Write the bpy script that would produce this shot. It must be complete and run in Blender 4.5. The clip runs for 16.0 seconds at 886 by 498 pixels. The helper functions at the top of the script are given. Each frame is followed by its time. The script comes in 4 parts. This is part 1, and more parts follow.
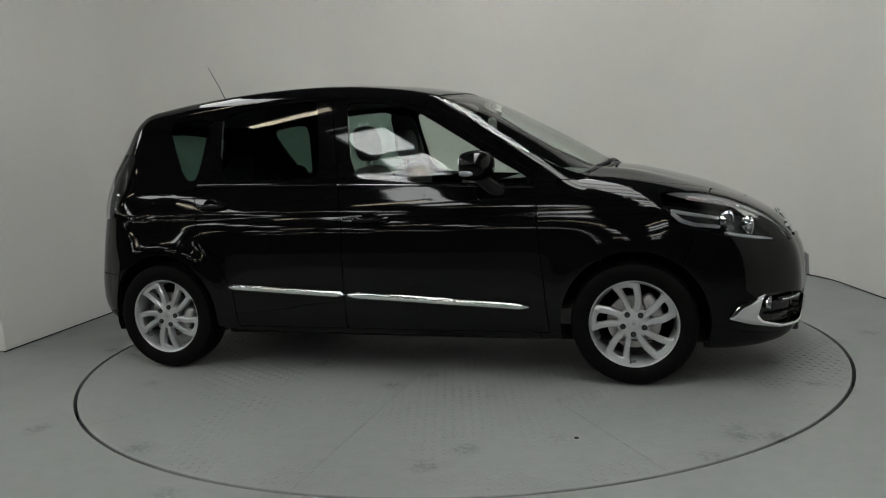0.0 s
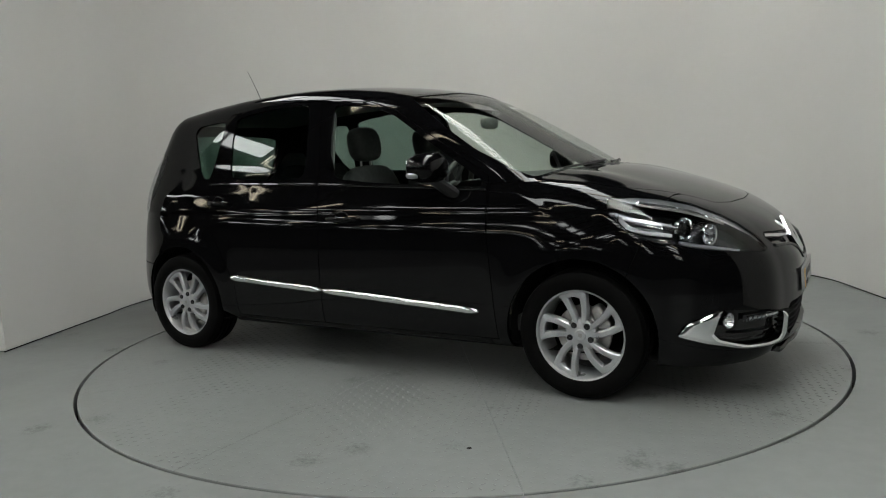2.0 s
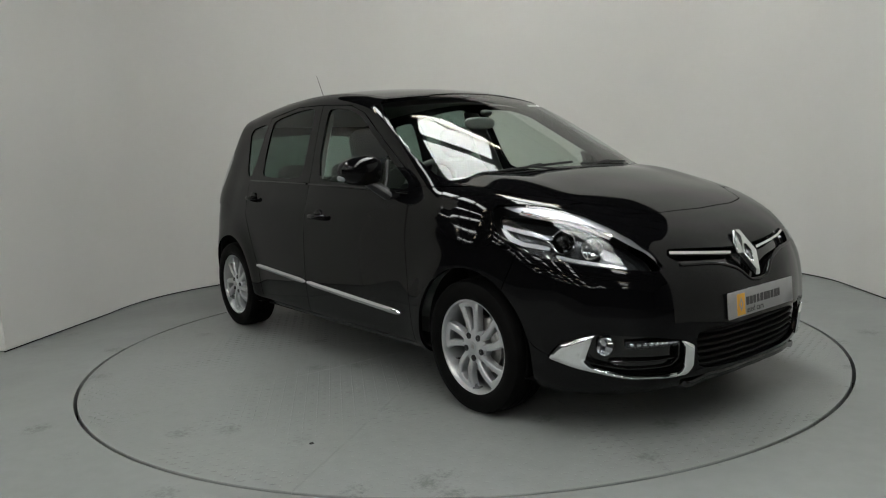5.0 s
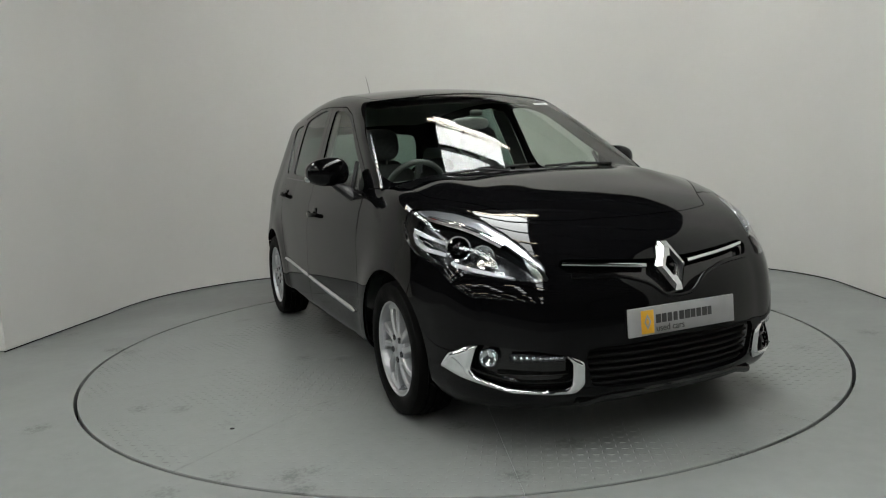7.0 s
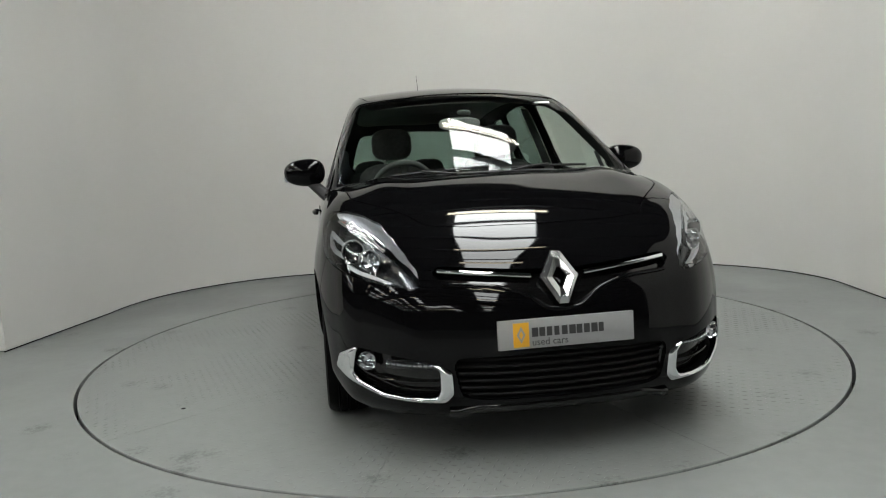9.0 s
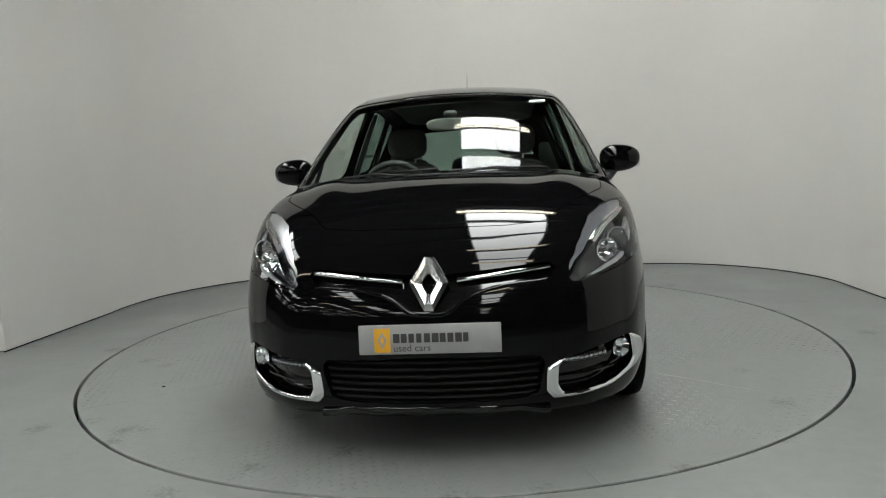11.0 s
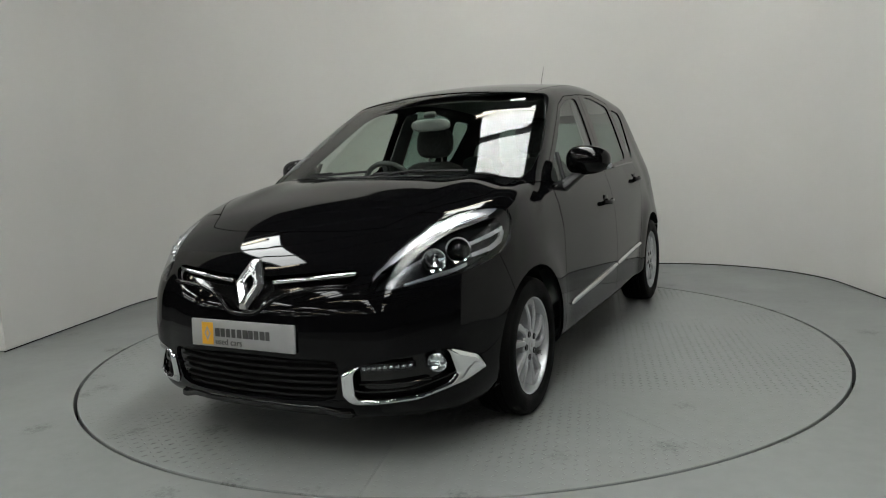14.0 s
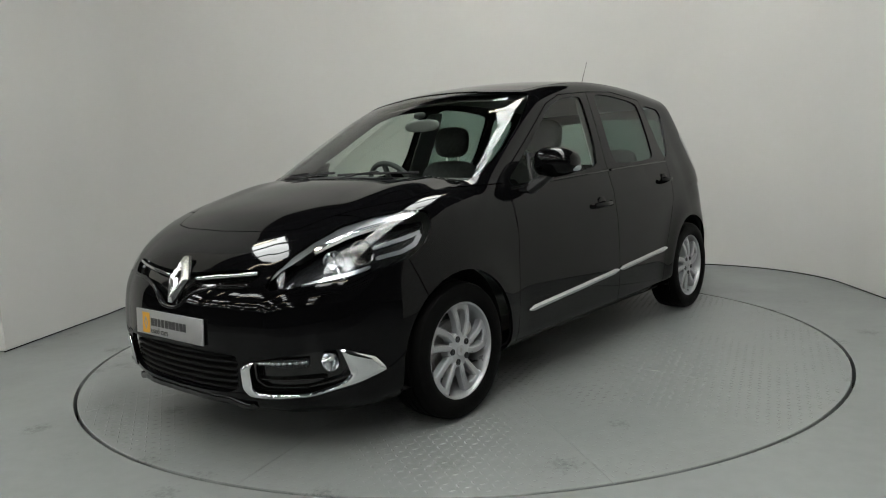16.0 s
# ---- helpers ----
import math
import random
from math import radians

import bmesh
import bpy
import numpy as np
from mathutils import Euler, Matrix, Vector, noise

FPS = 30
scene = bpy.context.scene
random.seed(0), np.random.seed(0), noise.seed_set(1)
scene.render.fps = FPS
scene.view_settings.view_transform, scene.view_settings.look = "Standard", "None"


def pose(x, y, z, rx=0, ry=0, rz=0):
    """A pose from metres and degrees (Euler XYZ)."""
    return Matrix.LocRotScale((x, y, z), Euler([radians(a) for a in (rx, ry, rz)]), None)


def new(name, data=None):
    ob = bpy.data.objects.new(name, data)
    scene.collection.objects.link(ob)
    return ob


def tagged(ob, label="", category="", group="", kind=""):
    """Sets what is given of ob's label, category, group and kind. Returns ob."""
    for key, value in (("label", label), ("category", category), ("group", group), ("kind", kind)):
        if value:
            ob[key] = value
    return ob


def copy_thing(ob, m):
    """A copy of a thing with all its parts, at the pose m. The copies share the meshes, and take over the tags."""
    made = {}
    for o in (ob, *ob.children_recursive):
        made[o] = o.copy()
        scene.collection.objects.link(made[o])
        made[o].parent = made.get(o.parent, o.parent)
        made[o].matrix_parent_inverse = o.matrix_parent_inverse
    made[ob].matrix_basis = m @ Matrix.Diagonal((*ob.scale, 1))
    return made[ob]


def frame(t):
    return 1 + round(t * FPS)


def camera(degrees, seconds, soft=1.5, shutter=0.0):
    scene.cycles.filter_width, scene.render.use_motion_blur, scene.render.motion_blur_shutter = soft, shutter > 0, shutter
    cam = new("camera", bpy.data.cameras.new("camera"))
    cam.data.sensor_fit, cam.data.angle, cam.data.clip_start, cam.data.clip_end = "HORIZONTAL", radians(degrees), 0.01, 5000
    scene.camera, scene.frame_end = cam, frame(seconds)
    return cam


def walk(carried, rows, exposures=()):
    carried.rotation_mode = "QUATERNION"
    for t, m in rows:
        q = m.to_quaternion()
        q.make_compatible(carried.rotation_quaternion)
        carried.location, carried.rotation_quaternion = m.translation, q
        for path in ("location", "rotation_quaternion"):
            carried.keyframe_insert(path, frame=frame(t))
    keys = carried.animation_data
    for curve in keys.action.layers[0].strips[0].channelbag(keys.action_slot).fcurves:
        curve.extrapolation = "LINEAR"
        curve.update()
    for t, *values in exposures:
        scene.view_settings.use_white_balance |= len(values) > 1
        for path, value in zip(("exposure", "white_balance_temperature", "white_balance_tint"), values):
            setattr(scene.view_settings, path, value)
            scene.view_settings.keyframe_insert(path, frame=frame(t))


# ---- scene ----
cam = camera(62.6, 16.0, soft=1.1)
EYE = Vector((0.0, -4.638, 1.171))
view = Matrix.Translation(EYE) @ pose(0, 0, 0, 90 - 7.127, 0, 0.945) @ pose(0, 0, 0, 0, 0, -2.709)
walk(cam, [(0.0, view), (16.0, view)], exposures=[(0.0, -0.46), (1.5, -0.38), (4.0, -0.33), (7.0, -0.15), (9.0, -0.03), (12.5, -0.20), (13.5, -0.29), (14.5, -0.17), (16.0, -0.13)])

# ---------------------------------------------------------------- light
world = bpy.data.worlds.new("world")
scene.world = world
world.use_nodes = True
world.node_tree.nodes["Background"].inputs[0].default_value = (0.75, 0.85, 1.0, 1)
world.node_tree.nodes["Background"].inputs[1].default_value = 0.02


# ---------------------------------------------------------------- materials
def material(name, color, rough=0.5, metal=0.0, spec=0.5, vary=0.0, scale=6.0, bump=0.0, bump_scale=200.0,
             rough_vary=0.0, coat=0.0, emit=0.0):
    m = bpy.data.materials.new(name)
    m.use_nodes = True
    nt = m.node_tree
    b = nt.nodes["Principled BSDF"]
    b.inputs["Base Color"].default_value = (*color, 1)
    b.inputs["Roughness"].default_value = rough
    b.inputs["Metallic"].default_value = metal
    b.inputs["Specular IOR Level"].default_value = spec
    b.inputs["Coat Weight"].default_value = coat
    b.inputs["Coat Roughness"].default_value = 0.02
    if emit:
        b.inputs["Emission Color"].default_value = (*color, 1)
        b.inputs["Emission Strength"].default_value = emit
    tc = nt.nodes.new("ShaderNodeTexCoord")
    if vary or rough_vary:
        n = nt.nodes.new("ShaderNodeTexNoise")
        n.inputs["Scale"].default_value, n.inputs["Detail"].default_value = scale, 8
        nt.links.new(tc.outputs["Object"], n.inputs["Vector"])
        if vary:
            r = nt.nodes.new("ShaderNodeValToRGB")
            r.color_ramp.elements[0].position, r.color_ramp.elements[1].position = 0.3, 0.7
            r.color_ramp.elements[0].color = (*[c * (1 - vary) for c in color], 1)
            r.color_ramp.elements[1].color = (*[min(1, c * (1 + vary)) for c in color], 1)
            nt.links.new(n.outputs["Fac"], r.inputs["Fac"])
            nt.links.new(r.outputs["Color"], b.inputs["Base Color"])
        if rough_vary:
            q = nt.nodes.new("ShaderNodeMapRange")
            q.inputs["From Min"].default_value, q.inputs["From Max"].default_value = 0.3, 0.7
            q.inputs["To Min"].default_value, q.inputs["To Max"].default_value = max(0, rough - rough_vary), rough + rough_vary
            nt.links.new(n.outputs["Fac"], q.inputs["Value"])
            nt.links.new(q.outputs["Result"], b.inputs["Roughness"])
    if bump:
        n2 = nt.nodes.new("ShaderNodeTexNoise")
        n2.inputs["Scale"].default_value, n2.inputs["Detail"].default_value = bump_scale, 4
        nt.links.new(tc.outputs["Object"], n2.inputs["Vector"])
        bp = nt.nodes.new("ShaderNodeBump")
        bp.inputs["Strength"].default_value, bp.inputs["Distance"].default_value = bump, 0.002
        nt.links.new(n2.outputs["Fac"], bp.inputs["Height"])
        nt.links.new(bp.outputs["Normal"], b.inputs["Normal"])
    return m


def glass_sheet(name, tint, gloss=0.0):
    """Thin glass: clear through, mirror by Fresnel."""
    m = bpy.data.materials.new(name)
    m.use_nodes = True
    nt = m.node_tree
    nt.nodes.remove(nt.nodes["Principled BSDF"])
    t = nt.nodes.new("ShaderNodeBsdfTransparent")
    t.inputs[0].default_value = (*tint, 1)
    g = nt.nodes.new("ShaderNodeBsdfGlossy")
    g.inputs["Roughness"].default_value = 0.01
    f = nt.nodes.new("ShaderNodeLayerWeight")
    p5 = nt.nodes.new("ShaderNodeMath")
    p5.operation = "POWER"
    p5.inputs[1].default_value = 5.0
    f_out = nt.nodes.new("ShaderNodeMapRange")
    f_out.inputs["To Min"].default_value, f_out.inputs["To Max"].default_value = 0.04 + gloss, 1.0
    nt.links.new(f.outputs["Facing"], p5.inputs[0])
    nt.links.new(p5.outputs[0], f_out.inputs["Value"])
    f = f_out
    mix = nt.nodes.new("ShaderNodeMixShader")
    nt.links.new(f.outputs[0], mix.inputs[0])
    nt.links.new(t.outputs[0], mix.inputs[1])
    nt.links.new(g.outputs[0], mix.inputs[2])
    nt.links.new(mix.outputs[0], nt.nodes["Material Output"].inputs["Surface"])
    return m


PAINT = material("black_paint", (0.0022, 0.0022, 0.0025), 0.04, 0, 0.2, rough_vary=0.01, scale=3)
GLOSS_BLACK = material("gloss_black", (0.004, 0.004, 0.004), 0.08, rough_vary=0.03)
SATIN_BLACK = material("satin_black_plastic", (0.008, 0.008, 0.009), 0.42, spec=0.35, bump=0.3, bump_scale=900, vary=0.15)
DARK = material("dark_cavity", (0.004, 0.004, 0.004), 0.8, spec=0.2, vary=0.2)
RUBBER = material("tyre_rubber", (0.0032, 0.0032, 0.0032), 0.55, spec=0.04, vary=0.25, scale=9, bump=0.25, bump_scale=400, rough_vary=0.1)
ALLOY = material("silver_alloy", (0.40, 0.41, 0.42), 0.32, 0.55, vary=0.05, scale=12, rough_vary=0.05)
CHROME = material("chrome", (0.86, 0.87, 0.88), 0.06, 1.0, rough_vary=0.03, scale=15)
SATIN_CHROME = material("satin_chrome", (0.72, 0.73, 0.73), 0.18, 1.0, rough_vary=0.05, scale=15)
STEEL = material("brake_steel", (0.35, 0.34, 0.33), 0.4, 0.9, vary=0.2, scale=30)
FABRIC = material("charcoal_seat_fabric", (0.032, 0.032, 0.033), 0.9, vary=0.25, scale=40, bump=0.5, bump_scale=700)
TRIM_IN = material("dark_interior_plastic", (0.05, 0.051, 0.05), 0.6, vary=0.15, scale=30, bump=0.4, bump_scale=800)
LINER = material("grey_headlining", (0.30, 0.30, 0.29), 0.95, vary=0.1, scale=50, bump=0.3, bump_scale=600)
GREY_PLASTIC = material("grey_plastic", (0.20, 0.20, 0.195), 0.5, vary=0.08, scale=30)
GLASS = glass_sheet("clear_green_glass", (0.80, 0.86, 0.82))
PRIVACY = glass_sheet("tinted_glass", (0.27, 0.37, 0.33))
LENS = glass_sheet("lamp_lens", (0.93, 0.94, 0.95))
SILVER = material("silvered_lamp_plastic", (0.46, 0.47, 0.49), 0.28, 0.9, vary=0.03, scale=20)
SMOKE = material("smoky_lamp_housing", (0.05, 0.052, 0.055), 0.2, 0.8, vary=0.2, scale=25)
HALL_FLOOR = material("dark_unseen_floor", (0.03, 0.03, 0.03), 0.7, vary=0.2, scale=0.8, bump=0.2, bump_scale=30)
MIRROR = material("mirror_glass", (0.85, 0.87, 0.88), 0.01, 1.0)
PLATE = material("silver_grey_plate", (0.25, 0.25, 0.25), 0.4, vary=0.04, scale=20)
YELLOW = material("yellow_print", (0.62, 0.31, 0.012), 0.45, vary=0.03, scale=40)
PRINT = material("dark_print", (0.03, 0.03, 0.03), 0.5, vary=0.05, scale=40)
WHITE = material("white_print", (0.8, 0.8, 0.8), 0.5, vary=0.03, scale=40)
ORANGE = material("amber_reflection", (0.6, 0.08, 0.01), 0.25, vary=0.1, scale=60)
WALL = material("white_wall_paint", (0.49, 0.484, 0.464), 0.6, vary=0.025, scale=1.3, bump=0.12, bump_scale=60)
ROOF_M = material("dark_roof_sheet", (0.03, 0.032, 0.035), 0.7, vary=0.2, scale=2)
DARK_WALL = material("dark_hall_wall", (0.02, 0.021, 0.022), 0.8, vary=0.25, scale=1)
SKY_SHEET = material("skylight_sheet", (0.968, 1.0, 0.985), 0.5, emit=17.3)
TUBE = material("fluorescent_tube", (1.0, 0.90, 0.70), 0.5, emit=24.0)


# ---------------------------------------------------------------- mesh helpers
def part(name, bm, mat, parent=None, label="", smooth=True):
    me = bpy.data.meshes.new(name)
    bm.to_mesh(me)
    bm.free()
    me.materials.append(mat)
    if smooth:
        me.polygons.foreach_set("use_smooth", [True] * len(me.polygons))
        me.set_sharp_from_angle(angle=radians(38))
    ob = new(name, me)
    ob.parent = parent
    return tagged(ob, label)


def sheet(name, V, T, mat, parent=None, label="", depth=0.012, smooth=True):
    """A panel from vertices and triangles, its rim turned inward by depth."""
    V, T = compact(V, T)
    n0 = len(V)
    if depth:
        N = vertex_normals(V, T)
        E = boundary(T)
        ids = np.unique(E)
        re = -np.ones(n0, int)
        re[ids] = n0 + np.arange(len(ids))
        V = np.vstack([V, V[ids] - N[ids] * depth])
        a, b = E[:, 0], E[:, 1]
        T = np.vstack([T, np.stack([b, a, re[a]], 1), np.stack([b, re[a], re[b]], 1)])
    me = bpy.data.meshes.new(name)
    me.from_pydata(V.tolist(), [], T.tolist())
    me.materials.append(mat)
    if smooth:
        me.polygons.foreach_set("use_smooth", [True] * len(me.polygons))
        me.set_sharp_from_angle(angle=radians(40))
    ob = new(name, me)
    ob.parent = parent
    return tagged(ob, label)


def compact(V, T):
    ids, inv = np.unique(T, return_inverse=True)
    return V[ids], inv.reshape(T.shape)


def vertex_normals(V, T):
    n = np.cross(V[T[:, 1]] - V[T[:, 0]], V[T[:, 2]] - V[T[:, 0]])
    N = np.zeros_like(V)
    for k in range(3):
        np.add.at(N, T[:, k], n)
    return N / np.maximum(np.linalg.norm(N, axis=1), 1e-12)[:, None]


def boundary(T):
    E = np.vstack([T[:, [0, 1]], T[:, [1, 2]], T[:, [2, 0]]])
    key = np.sort(E, 1)
    _, idx, cnt = np.unique(key, axis=0, return_index=True, return_counts=True)
    return E[idx[cnt == 1]]


def isocut(V, T, phi, level=0.0):
    """The part of a triangle mesh where phi < level, cut cleanly along the line."""
    p = phi - level
    p = np.where(np.abs(p) < 1e-7, 1e-7, p)
    s = p[T] < 0
    c = s.sum(1)
    out = [T[c == 3]]
    newV, made = [], {}

    def mid(a, b):
        k = (a, b) if a < b else (b, a)
        if k not in made:
            f = p[k[0]] / (p[k[0]] - p[k[1]])
            made[k] = len(V) + len(newV)
            newV.append(V[k[0]] + f * (V[k[1]] - V[k[0]]))
        return made[k]
    extra = []
    for t, ss, n in zip(T[(c == 1) | (c == 2)].tolist(), s[(c == 1) | (c == 2)].tolist(), c[(c == 1) | (c == 2)].tolist()):
        odd = ss.index(True) if n == 1 else ss.index(False)
        a, b, d = t[odd], t[(odd + 1) % 3], t[(odd + 2) % 3]
        ab, ad = mid(a, b), mid(a, d)
        if n == 1:
            extra.append((a, ab, ad))
        else:
            extra += [(ab, b, d), (ab, d, ad)]
    V2 = np.vstack([V, np.array(newV)]) if newV else V
    T2 = np.vstack([out[0], np.array(extra, int)]) if extra else out[0]
    return compact(V2, T2) if len(T2) else (V2[:0], T2)


def smooth_poly(pts, n=3):
    """Rounded closed outline (corner cutting)."""
    P = np.array(pts, float)
    for i in range(n):
        corner = 0.10 if i == 0 else 0.25
        Q = np.roll(P, -1, 0)
        P = np.stack([P * (1 - corner) + Q * corner, P * corner + Q * (1 - corner)], 1).reshape(-1, 2)
    return P


def poly_dist(X, P):
    """Signed distance of 2D points to a closed outline, negative inside."""
    d = np.full(len(X), 1e9)
    inside = np.zeros(len(X), bool)
    for a, b in zip(P, np.roll(P, -1, 0)):
        e = b - a
        w = X - a
        t = np.clip((w @ e) / max(e @ e, 1e-12), 0, 1)
        d = np.minimum(d, np.hypot(*(w - t[:, None] * e).T))
        if a[1] != b[1]:
            cr = ((a[1] > X[:, 1]) != (b[1] > X[:, 1])) & (X[:, 0] < (b[0] - a[0]) * (X[:, 1] - a[1]) / (b[1] - a[1]) + a[0])
            inside ^= cr
    return np.where(inside, -d, d)


def curve(pairs):
    """A smooth 1D function through pairs (monotone cubic)."""
    x, y = np.array(pairs, float).T
    h, d = np.diff(x), np.diff(y) / np.diff(x)
    m = np.zeros(len(x))
    m[0], m[-1] = d[0], d[-1]
    for i in range(1, len(x) - 1):
        m[i] = (d[i - 1] * h[i] + d[i] * h[i - 1]) / (h[i] + h[i - 1])

    def f(q):
        q = np.asarray(q, float)
        i = np.clip(np.searchsorted(x, q) - 1, 0, len(h) - 1)
        t = (q - x[i]) / h[i]
        v = (y[i] * (2 * t ** 3 - 3 * t ** 2 + 1) + m[i] * h[i] * (t ** 3 - 2 * t ** 2 + t)
             + y[i + 1] * (3 * t ** 2 - 2 * t ** 3) + m[i + 1] * h[i] * (t ** 3 - t ** 2))
        v = np.where(q < x[0], y[0] + m[0] * (q - x[0]), v)
        return np.where(q > x[-1], y[-1] + m[-1] * (q - x[-1]), v)
    return f


def smax(a, b, k):
    h = np.maximum(k - np.abs(a - b), 0) / k
    return np.maximum(a, b) + h * h * k / 4


def box(bm, x0, x1, y0, y1, z0, z1, bevel=0.0, seg=2):
    r = bmesh.ops.create_cube(bm, size=1)
    vs = r["verts"]
    for v in vs:
        v.co = Vector(((x0 + x1) / 2 + v.co.x * (x1 - x0), (y0 + y1) / 2 + v.co.y * (y1 - y0), (z0 + z1) / 2 + v.co.z * (z1 - z0)))
    if bevel:
        es = list({e for v in vs for e in v.link_edges})
        bmesh.ops.bevel(bm, geom=es, offset=bevel, segments=seg, affect="EDGES", profile=0.5)
    return bm


def lathe(prof, n=48, axis="y"):
    """A turned shape from (radius, along) pairs round the y axis."""
    bm = bmesh.new()
    rings = []
    for i in range(n):
        a = 2 * math.pi * i / n
        rings.append([bm.verts.new((r * math.cos(a), s, r * math.sin(a))) for r, s in prof])
    for i in range(n):
        for k in range(len(prof) - 1):
            bm.faces.new((rings[i][k], rings[i][k + 1], rings[(i + 1) % n][k + 1], rings[(i + 1) % n][k]))
    return bm


def tube(points, r, n=10, taper=1.0, flat=1.0):
    """A round rod along points."""
    bm = bmesh.new()
    P = [Vector(p) for p in points]
    rings = []
    for i, p in enumerate(P):
        d = (P[min(i + 1, len(P) - 1)] - P[max(i - 1, 0)]).normalized()
        s = d.cross(Vector((0, 0, 1)))
        s = s.normalized() if s.length > 1e-4 else Vector((1, 0, 0))
        t = s.cross(d).normalized()
        q = r * (1 + (taper - 1) * i / (len(P) - 1))
        rings.append([bm.verts.new(p + q * (math.cos(2 * math.pi * k / n) * s + flat * math.sin(2 * math.pi * k / n) * t)) for k in range(n)])
    for a, b in zip(rings, rings[1:]):
        for k in range(n):
            bm.faces.new((a[k], a[(k + 1) % n], b[(k + 1) % n], b[k]))
    bm.faces.new(rings[0][::-1])
    bm.faces.new(rings[-1])
    return bm


# ---------------------------------------------------------------- the studio
R_DISC = 2.235
ROOF_Z = 5.0
STRIPS = (-22.0, -17.4, -12.9, -8.3, -3.7, 0.7)
ROWS = (2.1, -1.05, -3.4, -6.4, -8.6, -11.6, -13.8, -16.8, -19.0, -22.0)
PANELS = (ROWS,) * 5 + ((2.1, -1.1, -1.35, -5.0, -5.7, -9.0, -13.8, -16.8, -19.0, -22.0),)
WEST, SOUTH = -26.0, -24.0
STRIP_W = (0.9, 0.9, 0.9, 0.9, 0.9, 1.2)
STRIP_END = 2.3


def floor_material(name, base, plate):
    m = material(name, base, 0.42, spec=0.34)
    nt = m.node_tree
    b = nt.nodes["Principled BSDF"]
    tc = nt.nodes.new("ShaderNodeTexCoord")
    big = nt.nodes.new("ShaderNodeTexNoise")
    big.inputs["Scale"].default_value, big.inputs["Detail"].default_value = 1.1, 6
    fine = nt.nodes.new("ShaderNodeTexNoise")
    fine.inputs["Scale"].default_value, fine.inputs["Detail"].default_value = 14, 10
    scuff = nt.nodes.new("ShaderNodeTexNoise")
    scuff.inputs["Scale"].default_value, scuff.inputs["Detail"].default_value, scuff.inputs["Roughness"].default_value = 3.1, 12, 0.72
    for n in (big, fine, scuff):
        nt.links.new(tc.outputs["Object"], n.inputs["Vector"])

    def ramp(src, p0, p1, c0, c1):
        r = nt.nodes.new("ShaderNodeValToRGB")
        r.color_ramp.elements[0].position, r.color_ramp.elements[1].position = p0, p1
        r.color_ramp.elements[0].color, r.color_ramp.elements[1].color = (c0, c0, c0, 1), (c1, c1, c1, 1)
        nt.links.new(src, r.inputs["Fac"])
        return r.outputs["Color"]

    def times(a, bb):
        x = nt.nodes.new("ShaderNodeMix")
        x.data_type, x.blend_type = "RGBA", "MULTIPLY"
        x.inputs["Factor"].default_value = 1
        nt.links.new(a, x.inputs["A"])
        nt.links.new(bb, x.inputs["B"])
        return x.outputs["Result"]
    col = nt.nodes.new("ShaderNodeRGB")
    col.outputs[0].default_value = (*base, 1)
    c = times(col.outputs[0], ramp(big.outputs["Fac"], 0.3, 0.7, 0.9, 1.06))
    c = times(c, ramp(fine.outputs["Fac"], 0.3, 0.7, 0.95, 1.04))
    c = times(c, ramp(scuff.outputs["Fac"], 0.28, 0.44, 0.93, 1.0))
    place = nt.nodes.new("ShaderNodeTexVoronoi")
    place.inputs["Scale"].default_value = 2.6
    nt.links.new(tc.outputs["Object"], place.inputs["Vector"])
    smear = nt.nodes.new("ShaderNodeTexNoise")
    smear.inputs["Scale"].default_value, smear.inputs["Detail"].default_value, smear.inputs["Roughness"].default_value = 38, 6, 0.75
    nt.links.new(tc.outputs["Object"], smear.inputs["Vector"])
    add = nt.nodes.new("ShaderNodeMath")
    add.operation = "MULTIPLY_ADD"
    add.inputs[1].default_value, add.inputs[2].default_value = 0.85, 0.0
    nt.links.new(smear.outputs["Fac"], add.inputs[0])
    add2 = nt.nodes.new("ShaderNodeMath")
    add2.operation = "ADD"
    nt.links.new(add.outputs[0], add2.inputs[0])
    nt.links.new(place.outputs["Distance"], add2.inputs[1])
    c = times(c, ramp(add2.outputs[0], 0.43, 0.61, 0.52, 1.0))
    nt.links.new(c, b.inputs["Base Color"])
    q = nt.nodes.new("ShaderNodeMapRange")
    q.inputs["From Min"].default_value, q.inputs["From Max"].default_value = 0.3, 0.7
    q.inputs["To Min"].default_value, q.inputs["To Max"].default_value = (0.29, 0.40) if plate else (0.30, 0.48)
    nt.links.new(big.outputs["Fac"], q.inputs["Value"])
    nt.links.new(q.outputs["Result"], b.inputs["Roughness"])
    bp = nt.nodes.new("ShaderNodeBump")
    bp.inputs["Strength"].default_value, bp.inputs["Distance"].default_value = 0.15, 0.002
    nt.links.new(fine.outputs["Fac"], bp.inputs["Height"])
    last = bp
    nt.links.new(last.outputs["Normal"], b.inputs["Normal"])
    return m


FLOOR = floor_material("grey_floor_paint", (0.155, 0.162, 0.158), False)
DISC = floor_material("grey_painted_tread_plate", (0.155, 0.162, 0.158), True)


